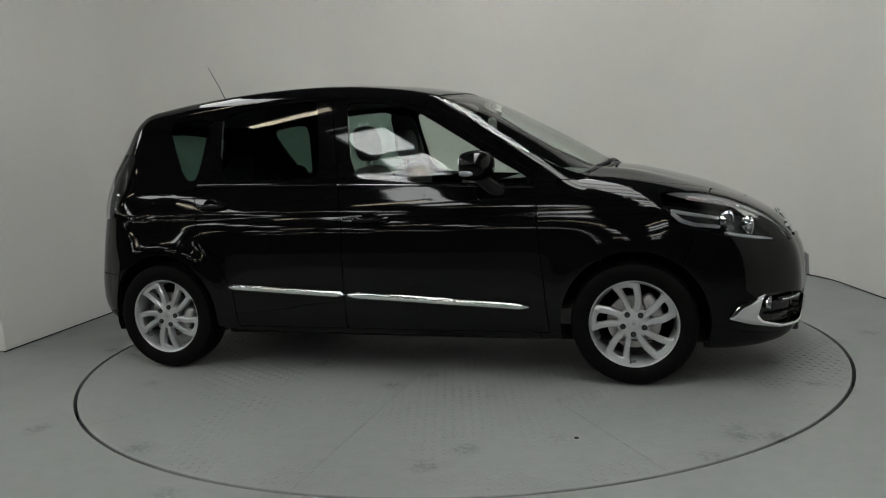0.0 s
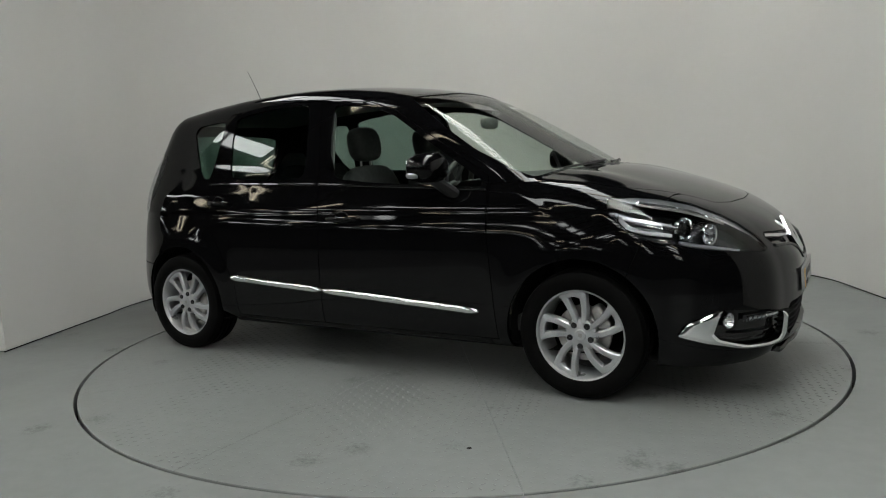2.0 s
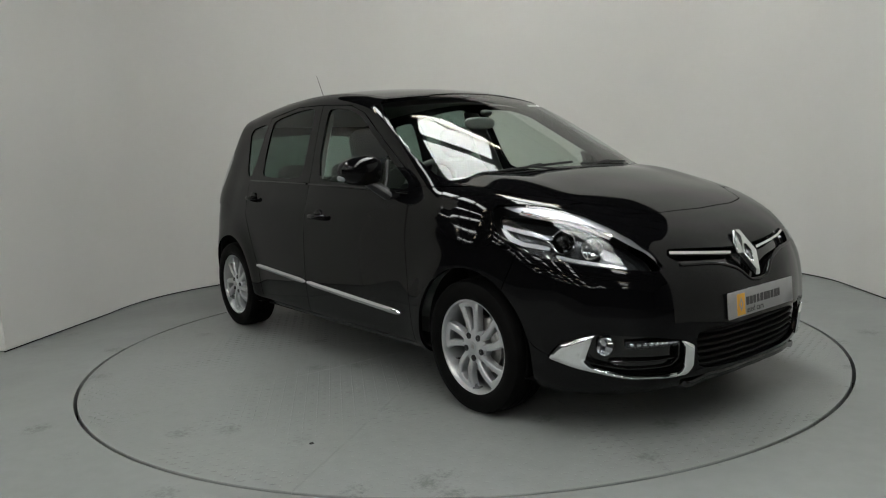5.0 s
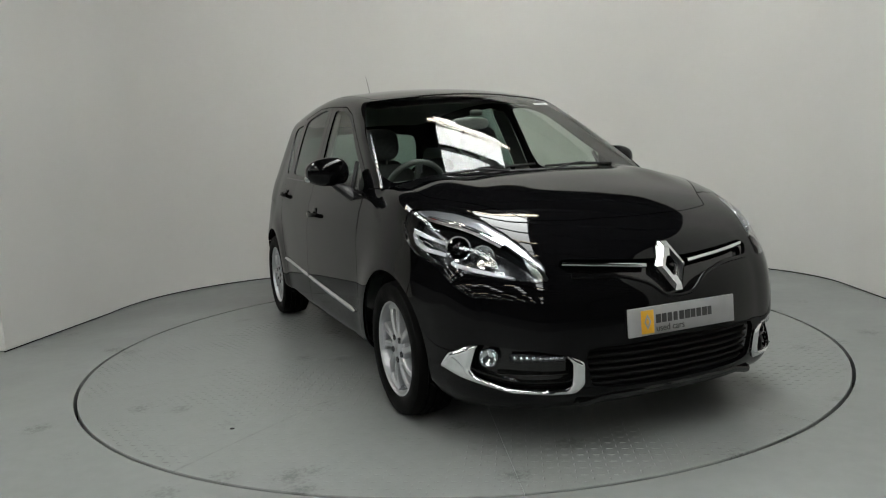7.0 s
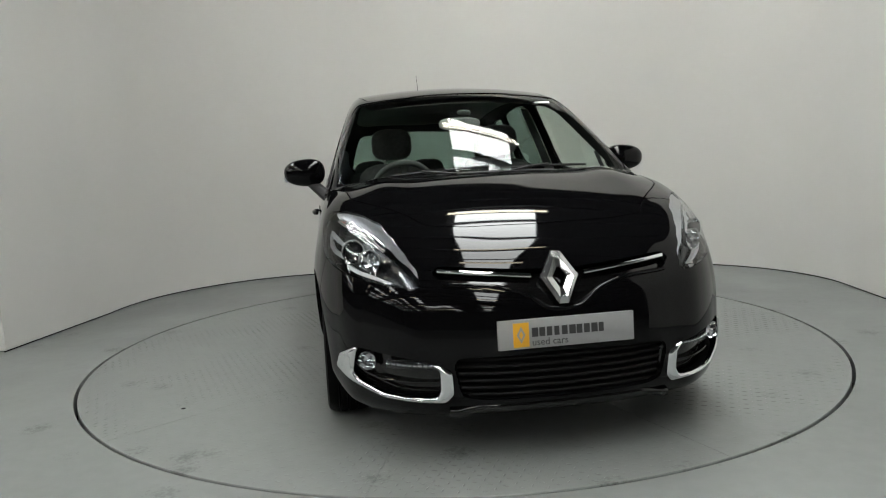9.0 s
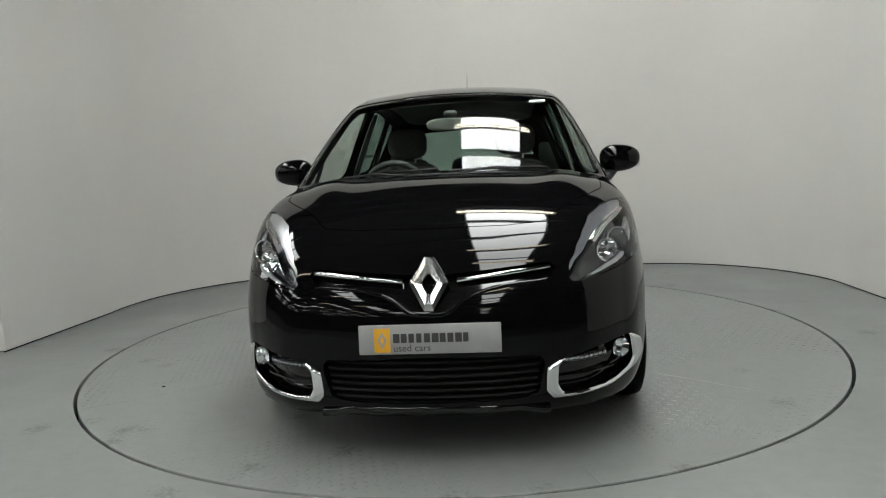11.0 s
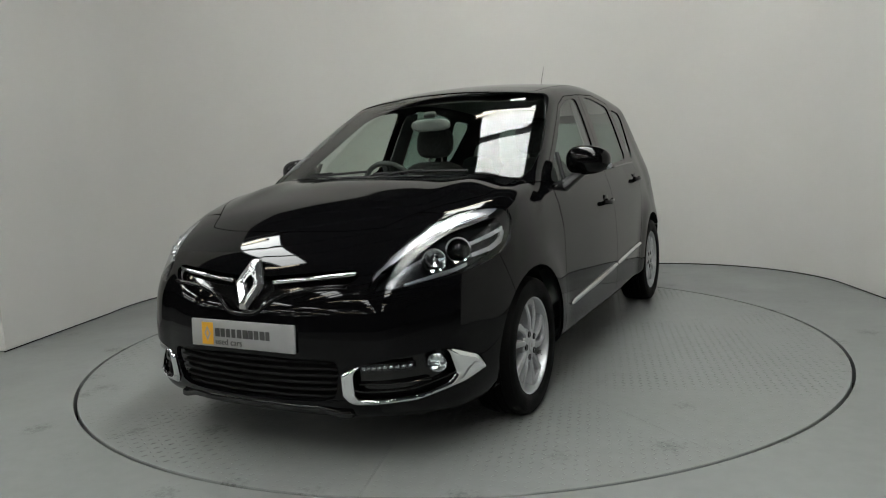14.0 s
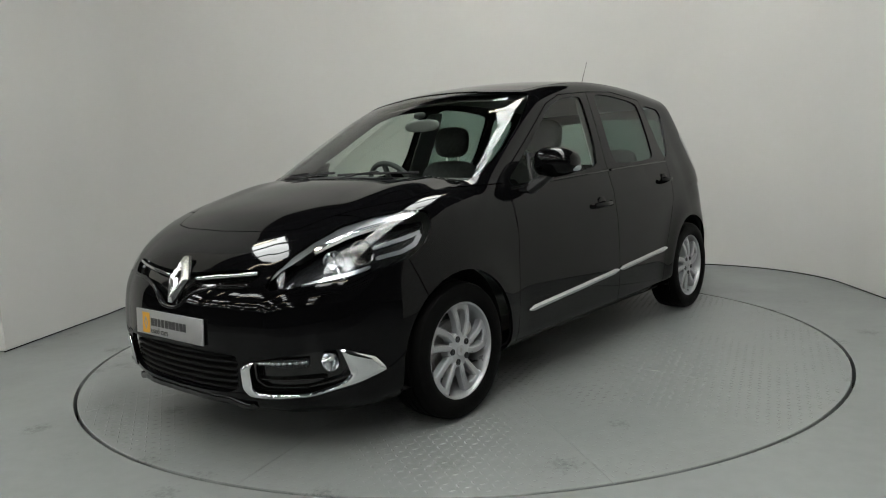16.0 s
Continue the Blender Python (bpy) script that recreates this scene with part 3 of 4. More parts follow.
def refine(M, times=1):
    """Split every triangle in four and lay the new corners on the outer form."""
    V, T = M
    for _ in range(times):
        E = np.sort(np.vstack([T[:, [0, 1]], T[:, [1, 2]], T[:, [2, 0]]]), 1)
        U, inv = np.unique(E, axis=0, return_inverse=True)
        inv = inv.reshape(-1)
        n, k = len(V), len(T)
        V = np.vstack([V, (V[U[:, 0]] + V[U[:, 1]]) / 2])
        ab, bc, ca = n + inv[:k], n + inv[k:2 * k], n + inv[2 * k:]
        a, b, c = T.T
        T = np.vstack([np.stack(q, 1) for q in ((a, ab, ca), (ab, b, bc), (ca, bc, c), (ab, bc, ca))])
    h = 1e-4
    for _ in range(2):
        f = body_field(*V.T)
        g = np.stack([body_field(*(V + h * e).T) - body_field(*(V - h * e).T) for e in np.eye(3)], 1) / (2 * h)
        V = V - (f / np.maximum((g * g).sum(1), 0.2))[:, None] * g
    return V, T


def inward(M, d):
    V, T = M
    return V - vertex_normals(V, T) * d, T


def both(name, M, mat, parent, label="", depth=0.012):
    """A panel and its mirror image on the other flank."""
    return [sheet(name, *m, mat, parent, label, depth) for m in (M, mirrored(*M))]


car = new("car")
tagged(car, "black five-door compact people carrier with silver alloy wheels on the turntable", "car")
HALF = skin()
OPEN = keep(HALF, None, [ARCH], 0)

both("front_door", keep(OPEN, DOOR_F, [WIN_F]), PAINT, car)
both("rear_door", keep(OPEN, DOOR_R, [WIN_R]), PAINT, car)
both("front_window", inward(keep(OPEN, WIN_F, (), -0.004), 0.006), GLASS, car, "clear greenish side window glass", 0)
both("rear_window", inward(keep(OPEN, WIN_R, (), -0.004), 0.006), PRIVACY, car, "dark tinted side window glass", 0)
both("quarter_window", inward(keep(OPEN, WIN_Q, (), -0.004), 0.006), PRIVACY, car, "dark tinted quarter glass", 0)
sheet("bonnet", *whole(*keep(OPEN, BONNET, [LAMP])), PAINT, car)
sheet("roof", *whole(*keep(OPEN, ROOF_P)), PAINT, car)
sheet("windscreen", *whole(*inward(keep(OPEN, SCREEN, (), -0.003), 0.004)), GLASS, car, "clear windscreen glass", 0)
sheet("front_bumper", *whole(*keep(OPEN, nose_line, [BONNET, LAMP, SLOT, INTAKE, FOG_OUT])), PAINT, car, "", 0.02)
both("front_wing", keep(OPEN, wing_zone, [nose_line, BONNET, LAMP, DOOR_F, SCREEN]), PAINT, car)
sheet("rear_window_glass", *whole(*inward(keep(OPEN, GLASS_B, (), -0.003), 0.004)), PRIVACY, car, "dark tinted tailgate glass", 0)
sheet("tailgate", *whole(*keep(OPEN, TAILGATE, [GLASS_B, TAIL_LAMP, ROOF_P])), PAINT, car)
both("tail_lamp", keep(OPEN, TAIL_LAMP), LENS, car, "clear and chrome tail lamp", 0)
both("tail_lamp_reflector", inward(keep(OPEN, TAIL_LAMP, (), -0.002), 0.025), SILVER, car, "", 0)
sheet("rear_bumper", *whole(*keep(OPEN, tail_low, [TAILGATE])), PAINT, car)
both("body_side", keep(OPEN, flank, [DOOR_F, DOOR_R, WIN_Q, BONNET, SCREEN, LAMP, ROOF_P, TAILGATE, TAIL_LAMP, nose_line, tail_low, wing_zone]), PAINT, car)
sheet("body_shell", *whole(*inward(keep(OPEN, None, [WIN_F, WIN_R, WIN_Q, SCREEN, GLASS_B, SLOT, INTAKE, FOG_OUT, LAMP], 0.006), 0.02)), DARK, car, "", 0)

# lamps
LENS_WIDE = refine(keep(OPEN, LAMP, (), -0.03))
LENS_M = keep(LENS_WIDE, LAMP, (), 0.001)
BROW_M = keep(inward(LENS_WIDE, 0.012), LAMP, (), 0.003)
lamps = both("headlight", inward(keep(OPEN, LAMP, (), -0.004), 0.075), SMOKE, car, "headlight with clear lens over chrome and dark inner parts", 0.0)


def on_skin(x, z, off=0.0):
    """y of the flank at (x, z), moved inward by off."""
    y = np.linspace(0.0, 1.1, 441)
    f = body_field(np.full_like(y, x), y, np.full_like(y, z))
    k = np.where(f < 0)[0]
    return (y[k[-1]] if len(k) else 0.5) - off


def nose_x(y, z, off=0.0):
    """x of the nose at (y, z), moved inward by off."""
    x = np.linspace(1.4, 2.35, 381)
    f = body_field(x, np.full_like(x, y), np.full_like(x, z))
    k = np.where(f < 0)[0]
    return (x[k[-1]] if len(k) else 2.0) - off


EYEBROW = outline(side_view, [(1.495, 0.946), (1.58, 0.921), (1.70, 0.900), (1.82, 0.873), (1.95, 0.819), (2.045, 0.758), (2.12, 0.687), (2.08, 0.762), (2.0, 0.82), (1.92, 0.866), (1.80, 0.918), (1.68, 0.948), (1.57, 0.962)], 1, flank)
UNDER = outline(side_view, [(1.548, 0.872), (1.59, 0.833), (1.65, 0.811), (1.77, 0.796), (1.77, 0.780), (1.65, 0.793), (1.575, 0.817), (1.532, 0.862)], 1, flank)
FIN = outline(side_view, [(1.535, 0.886), (1.65, 0.862), (1.77, 0.842), (1.77, 0.828), (1.65, 0.846), (1.540, 0.868)], 1, flank)
AMBER = outline(side_view, [(1.612, 0.930), (1.648, 0.922), (1.65, 0.916), (1.615, 0.924)], 1, flank)
SHELF = outline(side_view, [(1.80, 0.765), (1.92, 0.742), (2.04, 0.716), (2.04, 0.708), (1.92, 0.728), (1.80, 0.752)], 1, flank)
for s, holder in ((1, lamps[0]), (-1, lamps[1])):
    def put(name, M, mat, label="", depth=0.0):
        sheet(name, *(M if s > 0 else mirrored(*M)), mat, holder, label, depth)
    put("lens", LENS_M, LENS, "clear lamp lens")
    put("indicator", keep(BROW_M, EYEBROW, (), 0.002), SILVER, "silver indicator strip")
    # small amber sliver: a reflection in the lamp, put in as colour
    put("amber_glint", inward(keep(LENS_M, AMBER, (), 0), 0.008), ORANGE, "amber indicator stripe", 0.004)
    put("trim_blade", inward(keep(LENS_M, SHELF, (), 0), 0.035), SILVER, "silver blade", 0.02)
    put("trim_blade", inward(keep(LENS_M, UNDER, (), 0), 0.03), SILVER, "silver blade", 0.012)
    put("trim_blade", inward(keep(LENS_M, FIN, (), 0), 0.03), SILVER, "silver blade", 0.012)
    top = curve([(1.57, 0.934), (1.68, 0.916), (1.80, 0.888), (1.92, 0.842), (2.0, 0.800), (2.06, 0.758)])
    low = curve([(1.57, 0.922), (1.68, 0.899), (1.80, 0.872), (1.92, 0.827), (2.0, 0.786), (2.06, 0.750)])
    for k in (0.08, 0.36, 0.64, 0.92):
        pts = []
        for x in np.linspace(1.60, 1.95, 16):
            z = float(low(x) * (1 - k) + top(x) * k)
            pts.append((x, s * on_skin(x, z, 0.0105), z))
        part("indicator_rib", tube(pts, 0.0026, 6), CHROME if k > 0.5 else STEEL, holder)
    for (x, z, r) in ((1.785, 0.805, 0.046), (1.885, 0.776, 0.042)):
        y = on_skin(x, z, 0.055)
        bm = lathe([(r * 0.15, -0.03), (r * 0.9, -0.01), (r, 0.02), (r * 1.12, 0.022), (r * 1.12, 0.012), (r * 1.02, 0.008)], 28)
        d = Vector((0.9, 0.42 * s, 0.02)).normalized()
        ob = part("reflector", bm, CHROME, holder, "chrome reflector bowl")
        ob.matrix_basis = Matrix.Translation((x, s * y, z)) @ d.to_track_quat("Y", "Z").to_matrix().to_4x4()
        bm = lathe([(0.002, 0.026), (r * 0.3, 0.024), (r * 0.55, 0.016), (r * 0.68, 0.004), (r * 0.7, -0.01)] if r > 0.043 else [(0.001, 0.018), (r * 0.2, 0.016), (r * 0.26, 0.004), (r * 0.26, -0.02)], 24)
        ob = part("projector", bm, GLOSS_BLACK if r > 0.043 else CHROME, holder, "round projector lens" if r > 0.043 else "chrome bulb shield")
        ob.matrix_basis = Matrix.Translation((x, s * y, z)) @ d.to_track_quat("Y", "Z").to_matrix().to_4x4()

sheet("cowl_panel", *whole(*keep(OPEN, outline(top_view, [(1.25, -0.4), (1.25, 0), (1.18, 0.4), (1.06, 0.68), (1.17, 0.755), (1.25, 0.72), (1.42, 0.4), (1.45, 0), (1.45, -0.4)], 1, high), [SCREEN, BONNET, wing_zone])), SATIN_BLACK, car)


# ------------------------------------------------ nose
recess = both("fog_recess", inward(keep(OPEN, FOG_OUT, (), -0.01), 0.045), GLOSS_BLACK, car, "", 0)
ring = keep(refine(keep(OPEN, FOG_OUT, (), -0.03), 2), FOG_OUT, [FOG_IN], 0.001)
edge = np.clip(np.minimum(-FOG_OUT(ring[0]), FOG_IN(ring[0])) / 0.014, 0, 1)
swell = 0.003 + 0.008 * (1 - (1 - edge) ** 2)
both("fog_surround", (ring[0] + vertex_normals(*ring) * swell[:, None], ring[1]), CHROME, car, "polished chrome fog lamp surround", 0.014)
sheet("grille_back", *whole(*inward(keep(OPEN, SLOT, (), -0.01), 0.035)), GLOSS_BLACK, car, "", 0)
sheet("intake_back", *whole(*inward(keep(OPEN, INTAKE, (), -0.01), 0.06)), DARK, car, "", 0)


def bar(name, pts, h, d, mat, parent, label=""):
    """A slim bar with rounded edges along points (front at the points)."""
    bm = bmesh.new()
    rows = []
    for x, y, z in pts:
        rows.append([bm.verts.new((x + a, y, z + b)) for a, b in ((-d, -h / 2), (-0.003, -h / 2), (0, -h / 4), (0, h / 4), (-0.003, h / 2), (-d, h / 2))])
    for a, b in zip(rows, rows[1:]):
        for k in range(6):
            bm.faces.new((a[k], a[(k + 1) % 6], b[(k + 1) % 6], b[k]))
    bm.faces.new(rows[0])
    bm.faces.new(rows[-1][::-1])
    bmesh.ops.recalc_face_normals(bm, faces=bm.faces)
    return part(name, bm, mat, parent, label)


for i in range(6):
    z = 0.280 + i * 0.028
    half = 0.385 + 0.025 * i / 5
    ys = np.linspace(-half, half, 25)
    bar("grille_slat", [(nose_x(abs(y), z, 0.022), y, z - 0.006 * (1 - abs(y) / half)) for y in ys], 0.011, 0.035, DARK, car)
for s in (1, -1):
    ys = np.linspace(0.105, 0.455, 16)
    bar("grille_blade", [(nose_x(y, 0.72 + 0.02 * (y - 0.1) / 0.35, 0.004), s * y, 0.712 + 0.034 * (y - 0.1) / 0.35) for y in ys], 0.017, 0.02, CHROME, car, "slim chrome grille blade")
    # lower lip
ys = np.linspace(-0.44, 0.44, 45)
bar("front_lip", [(nose_x(abs(y), 0.235, -0.008), y, 0.230 - 0.020 * min(1, max(0, (abs(y) - 0.33) / 0.08))) for y in ys], 0.026, 0.05, GLOSS_BLACK, car, "glossy lower bumper lip")

half_line = curve([(0.0, 0.594), (0.07, 0.604), (0.13, 0.648), (0.22, 0.679), (0.43, 0.699)])
ys = np.linspace(-0.44, 0.44, 45)
part("grille_lip", tube([(nose_x(abs(y), float(half_line(abs(y))), 0.002), y, float(half_line(abs(y)))) for y in ys], 0.009, 10), PAINT, car)

# emblem: plain hollow diamond
bm = bmesh.new()
rings = []
for w, h, x in ((0.074, 0.100, -0.014), (0.074, 0.100, 0.0), (0.053, 0.074, 0.013), (0.030, 0.039, 0.006), (0.025, 0.036, -0.010)):
    rings.append([bm.verts.new((x - 0.52 * b * h, a * w, b * h)) for a, b in ((1, 0.04), (0.24, 0.93), (-0.24, 0.93), (-1, 0.04), (-0.24, -0.93), (0.24, -0.93))])
for a, b in zip(rings, rings[1:]):
    for k in range(6):
        bm.faces.new((a[k], a[(k + 1) % 6], b[(k + 1) % 6], b[k]))
bmesh.ops.recalc_face_normals(bm, faces=bm.faces)
emblem = part("emblem", bm, SATIN_CHROME, car, "hollow chrome diamond emblem", smooth=False)
emblem.location = (2.181, 0, 0.706)

# dealer plate
plate = part("plate", box(bmesh.new(), -0.006, 0.004, -0.264, 0.264, -0.055, 0.055, 0.003), PLATE, car, "flat silver-grey dealer plate")
plate.matrix_basis = pose(2.247, 0, 0.513, 0, -3, 0)


def flat_box(name, y0, y1, z0, z1, mat, parent, x=0.0045, t=0.0012, label=""):
    return part(name, box(bmesh.new(), x, x + t, y0, y1, z0, z1), mat, parent, label, smooth=False)


# seen from the front the reading direction runs towards +y
flat_box("yellow_square", -0.206, -0.146, -0.047, 0.043, YELLOW, plate, label="yellow square with a pale diamond")
bm = bmesh.new()
o = [bm.verts.new((0.0062, -0.176 + a * 0.017, -0.002 + b * 0.032)) for a, b in ((1, 0), (0, 1), (-1, 0), (0, -1))]
i_ = [bm.verts.new((0.0062, -0.176 + a * 0.008, -0.002 + b * 0.016)) for a, b in ((1, 0), (0, 1), (-1, 0), (0, -1))]
for k in range(4):
    bm.faces.new((o[k], o[(k + 1) % 4], i_[(k + 1) % 4], i_[k]))
bmesh.ops.recalc_face_normals(bm, faces=bm.faces)
part("diamond_print", bm, PLATE, plate, smooth=False)
for k in range(10):
    y = -0.135 + k * 0.0288
    flat_box("name_bar", y, y + (0.024, 0.022, 0.02, 0.019, 0.022, 0.025, 0.022, 0.022, 0.024, 0.019)[k], -0.012, 0.022, PRINT, plate)
txt = bpy.data.curves.new("words", "FONT")
txt.body = "used cars"
txt.size, txt.extrude, txt.align_x = 0.037, 0.0006, "LEFT"
tmp = new("words", txt)
me = bpy.data.meshes.new_from_object(tmp.evaluated_get(bpy.context.evaluated_depsgraph_get()))
bpy.data.objects.remove(tmp)
me.materials.clear()
me.materials.append(PRINT)
words = new("words", me)
words.parent = plate
words.matrix_basis = Matrix.Translation((0.0055, -0.136, -0.044)) @ Matrix(((0, 0, 1, 0), (1, 0, 0, 0), (0, 1, 0, 0), (0, 0, 0, 1)))
tagged(words, "dark printed words")

# fog lamps and day lights
for s, holder in ((1, recess[0]), (-1, recess[1])):
    y, z = 0.725, 0.395
    at = Vector((nose_x(y, z, 0.03), s * y, z))
    d = Vector((0.93, 0.35 * s, 0)).normalized()
    turn = d.to_track_quat("Y", "Z").to_matrix().to_4x4()
    ob = part("fog_lamp_bowl", lathe([(0.002, -0.02), (0.022, -0.014), (0.033, 0.008), (0.037, 0.016), (0.037, 0.006)], 28), CHROME, holder, "round chrome fog lamp bowl")
    ob.matrix_basis = Matrix.Translation(at) @ turn
    ob = part("fog_lamp_lens", lathe([(0.001, 0.022), (0.018, 0.021), (0.03, 0.017), (0.036, 0.010)], 28), LENS, holder, "clear round lens")
    ob.matrix_basis = Matrix.Translation(at) @ turn
    ys = np.linspace(0.49, 0.665, 12)
    bar("day_light", [(nose_x(y, 0.40, 0.006), s * y, 0.402 - 0.10 * abs(y - 0.56) * 0.8) for y in ys], 0.026, 0.03, LENS, holder, "clear day running light strip")
    bar("day_light_backing", [(nose_x(y, 0.40, 0.024), s * y, 0.40) for y in ys], 0.024, 0.012, SMOKE, holder, "dark ribbed backing")
    for y in np.linspace(0.503, 0.655, 9):
        bm = lathe([(0.001, 0.006), (0.005, 0.005), (0.0088, 0.0), (0.0088, -0.004)], 12)
        ob = part("diode_cup", bm, CHROME, holder)
        ob.matrix_basis = Matrix.Translation((nose_x(y, 0.40, 0.016), s * y, 0.40)) @ Vector((1, 0, 0)).to_track_quat("Y", "Z").to_matrix().to_4x4()
    ys = np.linspace(0.47, 0.70, 10)
    bar("recess_blade", [(nose_x(y, 0.33, 0.03), s * y, 0.328) for y in ys], 0.008, 0.02, GLOSS_BLACK, holder)

# ------------------------------------------------ flanks
for s in (1, -1):
    for x0, x1 in ((-0.89, -0.172), (-0.155, 0.835)):
        xs = np.linspace(x0, x1, 22)
        bm = bmesh.new()
        rows = []
        for x in xs:
            z = 0.446 - 0.056 * x
            h = 0.016
            end = min(1, (x1 - x) / 0.05 + 0.25, (x - x0) / 0.03 + 0.5)
            rows.append([bm.verts.new((x, s * (on_skin(x, z + b * h * end) + a), z + b * h * end)) for a, b in ((-0.004, -1.1), (0.006, -0.95), (0.011, -0.3), (0.011, 0.3), (0.006, 0.95), (-0.004, 1.1))])
        for a, b in zip(rows, rows[1:]):
            for k in range(6):
                bm.faces.new((a[k], a[(k + 1) % 6], b[(k + 1) % 6], b[k]))
        bm.faces.new(rows[0])
        bm.faces.new(rows[-1])
        bmesh.ops.recalc_face_normals(bm, faces=bm.faces)
        part("side_strip", bm, CHROME, car, "bright chrome side strip")
    # belt line moulding under the windows
    for x0, x1 in ((-1.12, -0.25), (-0.215, 0.86)):
        xs = np.linspace(x0, x1, 26)
        pts = [(x, s * (on_skin(x, 1.088 - 0.055 * (x + 1.1) * (0.35 + 0.3 * (x + 1.1) / 2) - 0.014, -0.002)), 1.088 - 0.055 * (x + 1.1) * (0.35 + 0.3 * (x + 1.1) / 2) - 0.014) for x in xs]
        part("belt_moulding", tube(pts, 0.007, 8), GLOSS_BLACK, car)
    # handles
    for x0, x1, z in ((-0.105, 0.095, 0.862), (-1.085, -0.91, 0.955)):
        xm = (x0 + x1) / 2
        pts = [(x, s * on_skin(x, z, -0.012 - 0.026 * (1 - ((x - xm) / ((x1 - x0) / 2)) ** 2) ** 0.5), z) for x in np.linspace(x0 + 0.001, x1 - 0.001, 12)]
        part("door_handle", tube(pts, 0.012, 10, 0.85, 1.25), PAINT, car)
        bm = bmesh.new()
        bmesh.ops.create_uvsphere(bm, u_segments=20, v_segments=12, radius=1)
        for v in bm.verts:
            v.co = Vector((xm - 0.01 + v.co.x * 0.05, s * (on_skin(xm, z) - 0.001) + v.co.y * 0.004, z + v.co.z * 0.043))
        part("handle_cup", bm, PAINT, car)


def blob(size, power=3.0, nu=28, nv=18):
    """A rounded block (superellipsoid) with half sizes size."""
    bm = bmesh.new()
    bmesh.ops.create_uvsphere(bm, u_segments=nu, v_segments=nv, radius=1)
    for v in bm.verts:
        c = v.co
        k = (abs(c.x) ** power + abs(c.y) ** power + abs(c.z) ** power) ** (-1 / power)
        v.co = Vector((c.x * k * size[0], c.y * k * size[1], c.z * k * size[2]))
    return bm


for s in (1, -1):
    m = blob((0.088, 0.105, 0.068), 2.5)
    for v in m.verts:
        v.co.z *= 1 - 0.12 * (s * v.co.y / 0.105)
        v.co.x = v.co.x * (0.75 if v.co.x > 0 else 1.0) + 0.35 * s * v.co.y * (-0.25)
        if v.co.x < -0.055:
            v.co.x = -0.055
    house = part("door_mirror", m, PAINT, car, "gloss black door mirror housing")
    house.matrix_basis = pose(0.602, s * 0.948, 1.124) @ Matrix.Diagonal((1.24, 1.08, 1.12, 1))
    g = blob((0.004, 0.088, 0.052), 3)
    ob = part("mirror_glass", g, MIRROR, house)
    ob.matrix_basis = pose(-0.056, 0, 0)
    ob = part("indicator", blob((0.032, 0.020, 0.017), 2.5), LENS, house, "clear and silver indicator lens")
    ob.matrix_basis = pose(-0.026, s * 0.088, -0.030)
    ob = part("indicator_back", blob((0.029, 0.017, 0.014), 2.5), SILVER, house)
    ob.matrix_basis = pose(-0.026, s * 0.088, -0.030)
    foot = tube([(0.0, -s * 0.03, -0.05), (0.03, -s * 0.07, -0.085), (0.06, -s * 0.115, -0.125)], 0.033, 12, 1.25, 0.7)
    part("mirror_foot", foot, SATIN_BLACK, house)
    # window divider and pillar trim
    pts = [(0.635 - 0.01 * k, s * on_skin(0.635 - 0.01 * k, 1.03 + 0.035 * k, 0.004), 1.03 + 0.035 * k) for k in range(5)]
    part("window_divider", tube(pts, 0.012, 8), SATIN_BLACK, car)

# aerial
part("aerial", tube([(-1.36, 0, 1.605), (-1.37, 0, 1.63), (-1.42, 0, 1.735), (-1.495, 0, 1.872)], 0.0045, 8, 0.35), SATIN_BLACK, car)
part("aerial_base", blob((0.03, 0.016, 0.012), 2.2), SATIN_BLACK, car).location = (-1.355, 0, 1.612)

# wipers
for y0, y1 in ((-0.52, -0.03), (0.02, 0.50)):
    pts = []
    for y in np.linspace(y0, y1, 12):
        x = 1.24 - 0.3 * y * y - 0.02 * (y - y0) / (y1 - y0)
        pts.append((x, y, float(ROOF_ZC(x + 0.223 * y * y) - 0.105 * y * y) + 0.006))
    part("wiper_blade", tube(pts, 0.007, 6), SATIN_BLACK, car)
    a = pts[6]
    part("wiper_arm", tube([(a[0], a[1], a[2] + 0.008), (a[0] + 0.03, a[1] - 0.12, a[2]), (1.262, a[1] - 0.22 if a[1] > 0 else a[1] + 0.05, 1.09)], 0.006, 8), SATIN_BLACK, car)


# ------------------------------------------------ wheels
BOLT = material("dark_bolt_recess", (0.03, 0.03, 0.032), 0.35, 0.7, vary=0.2, scale=60)

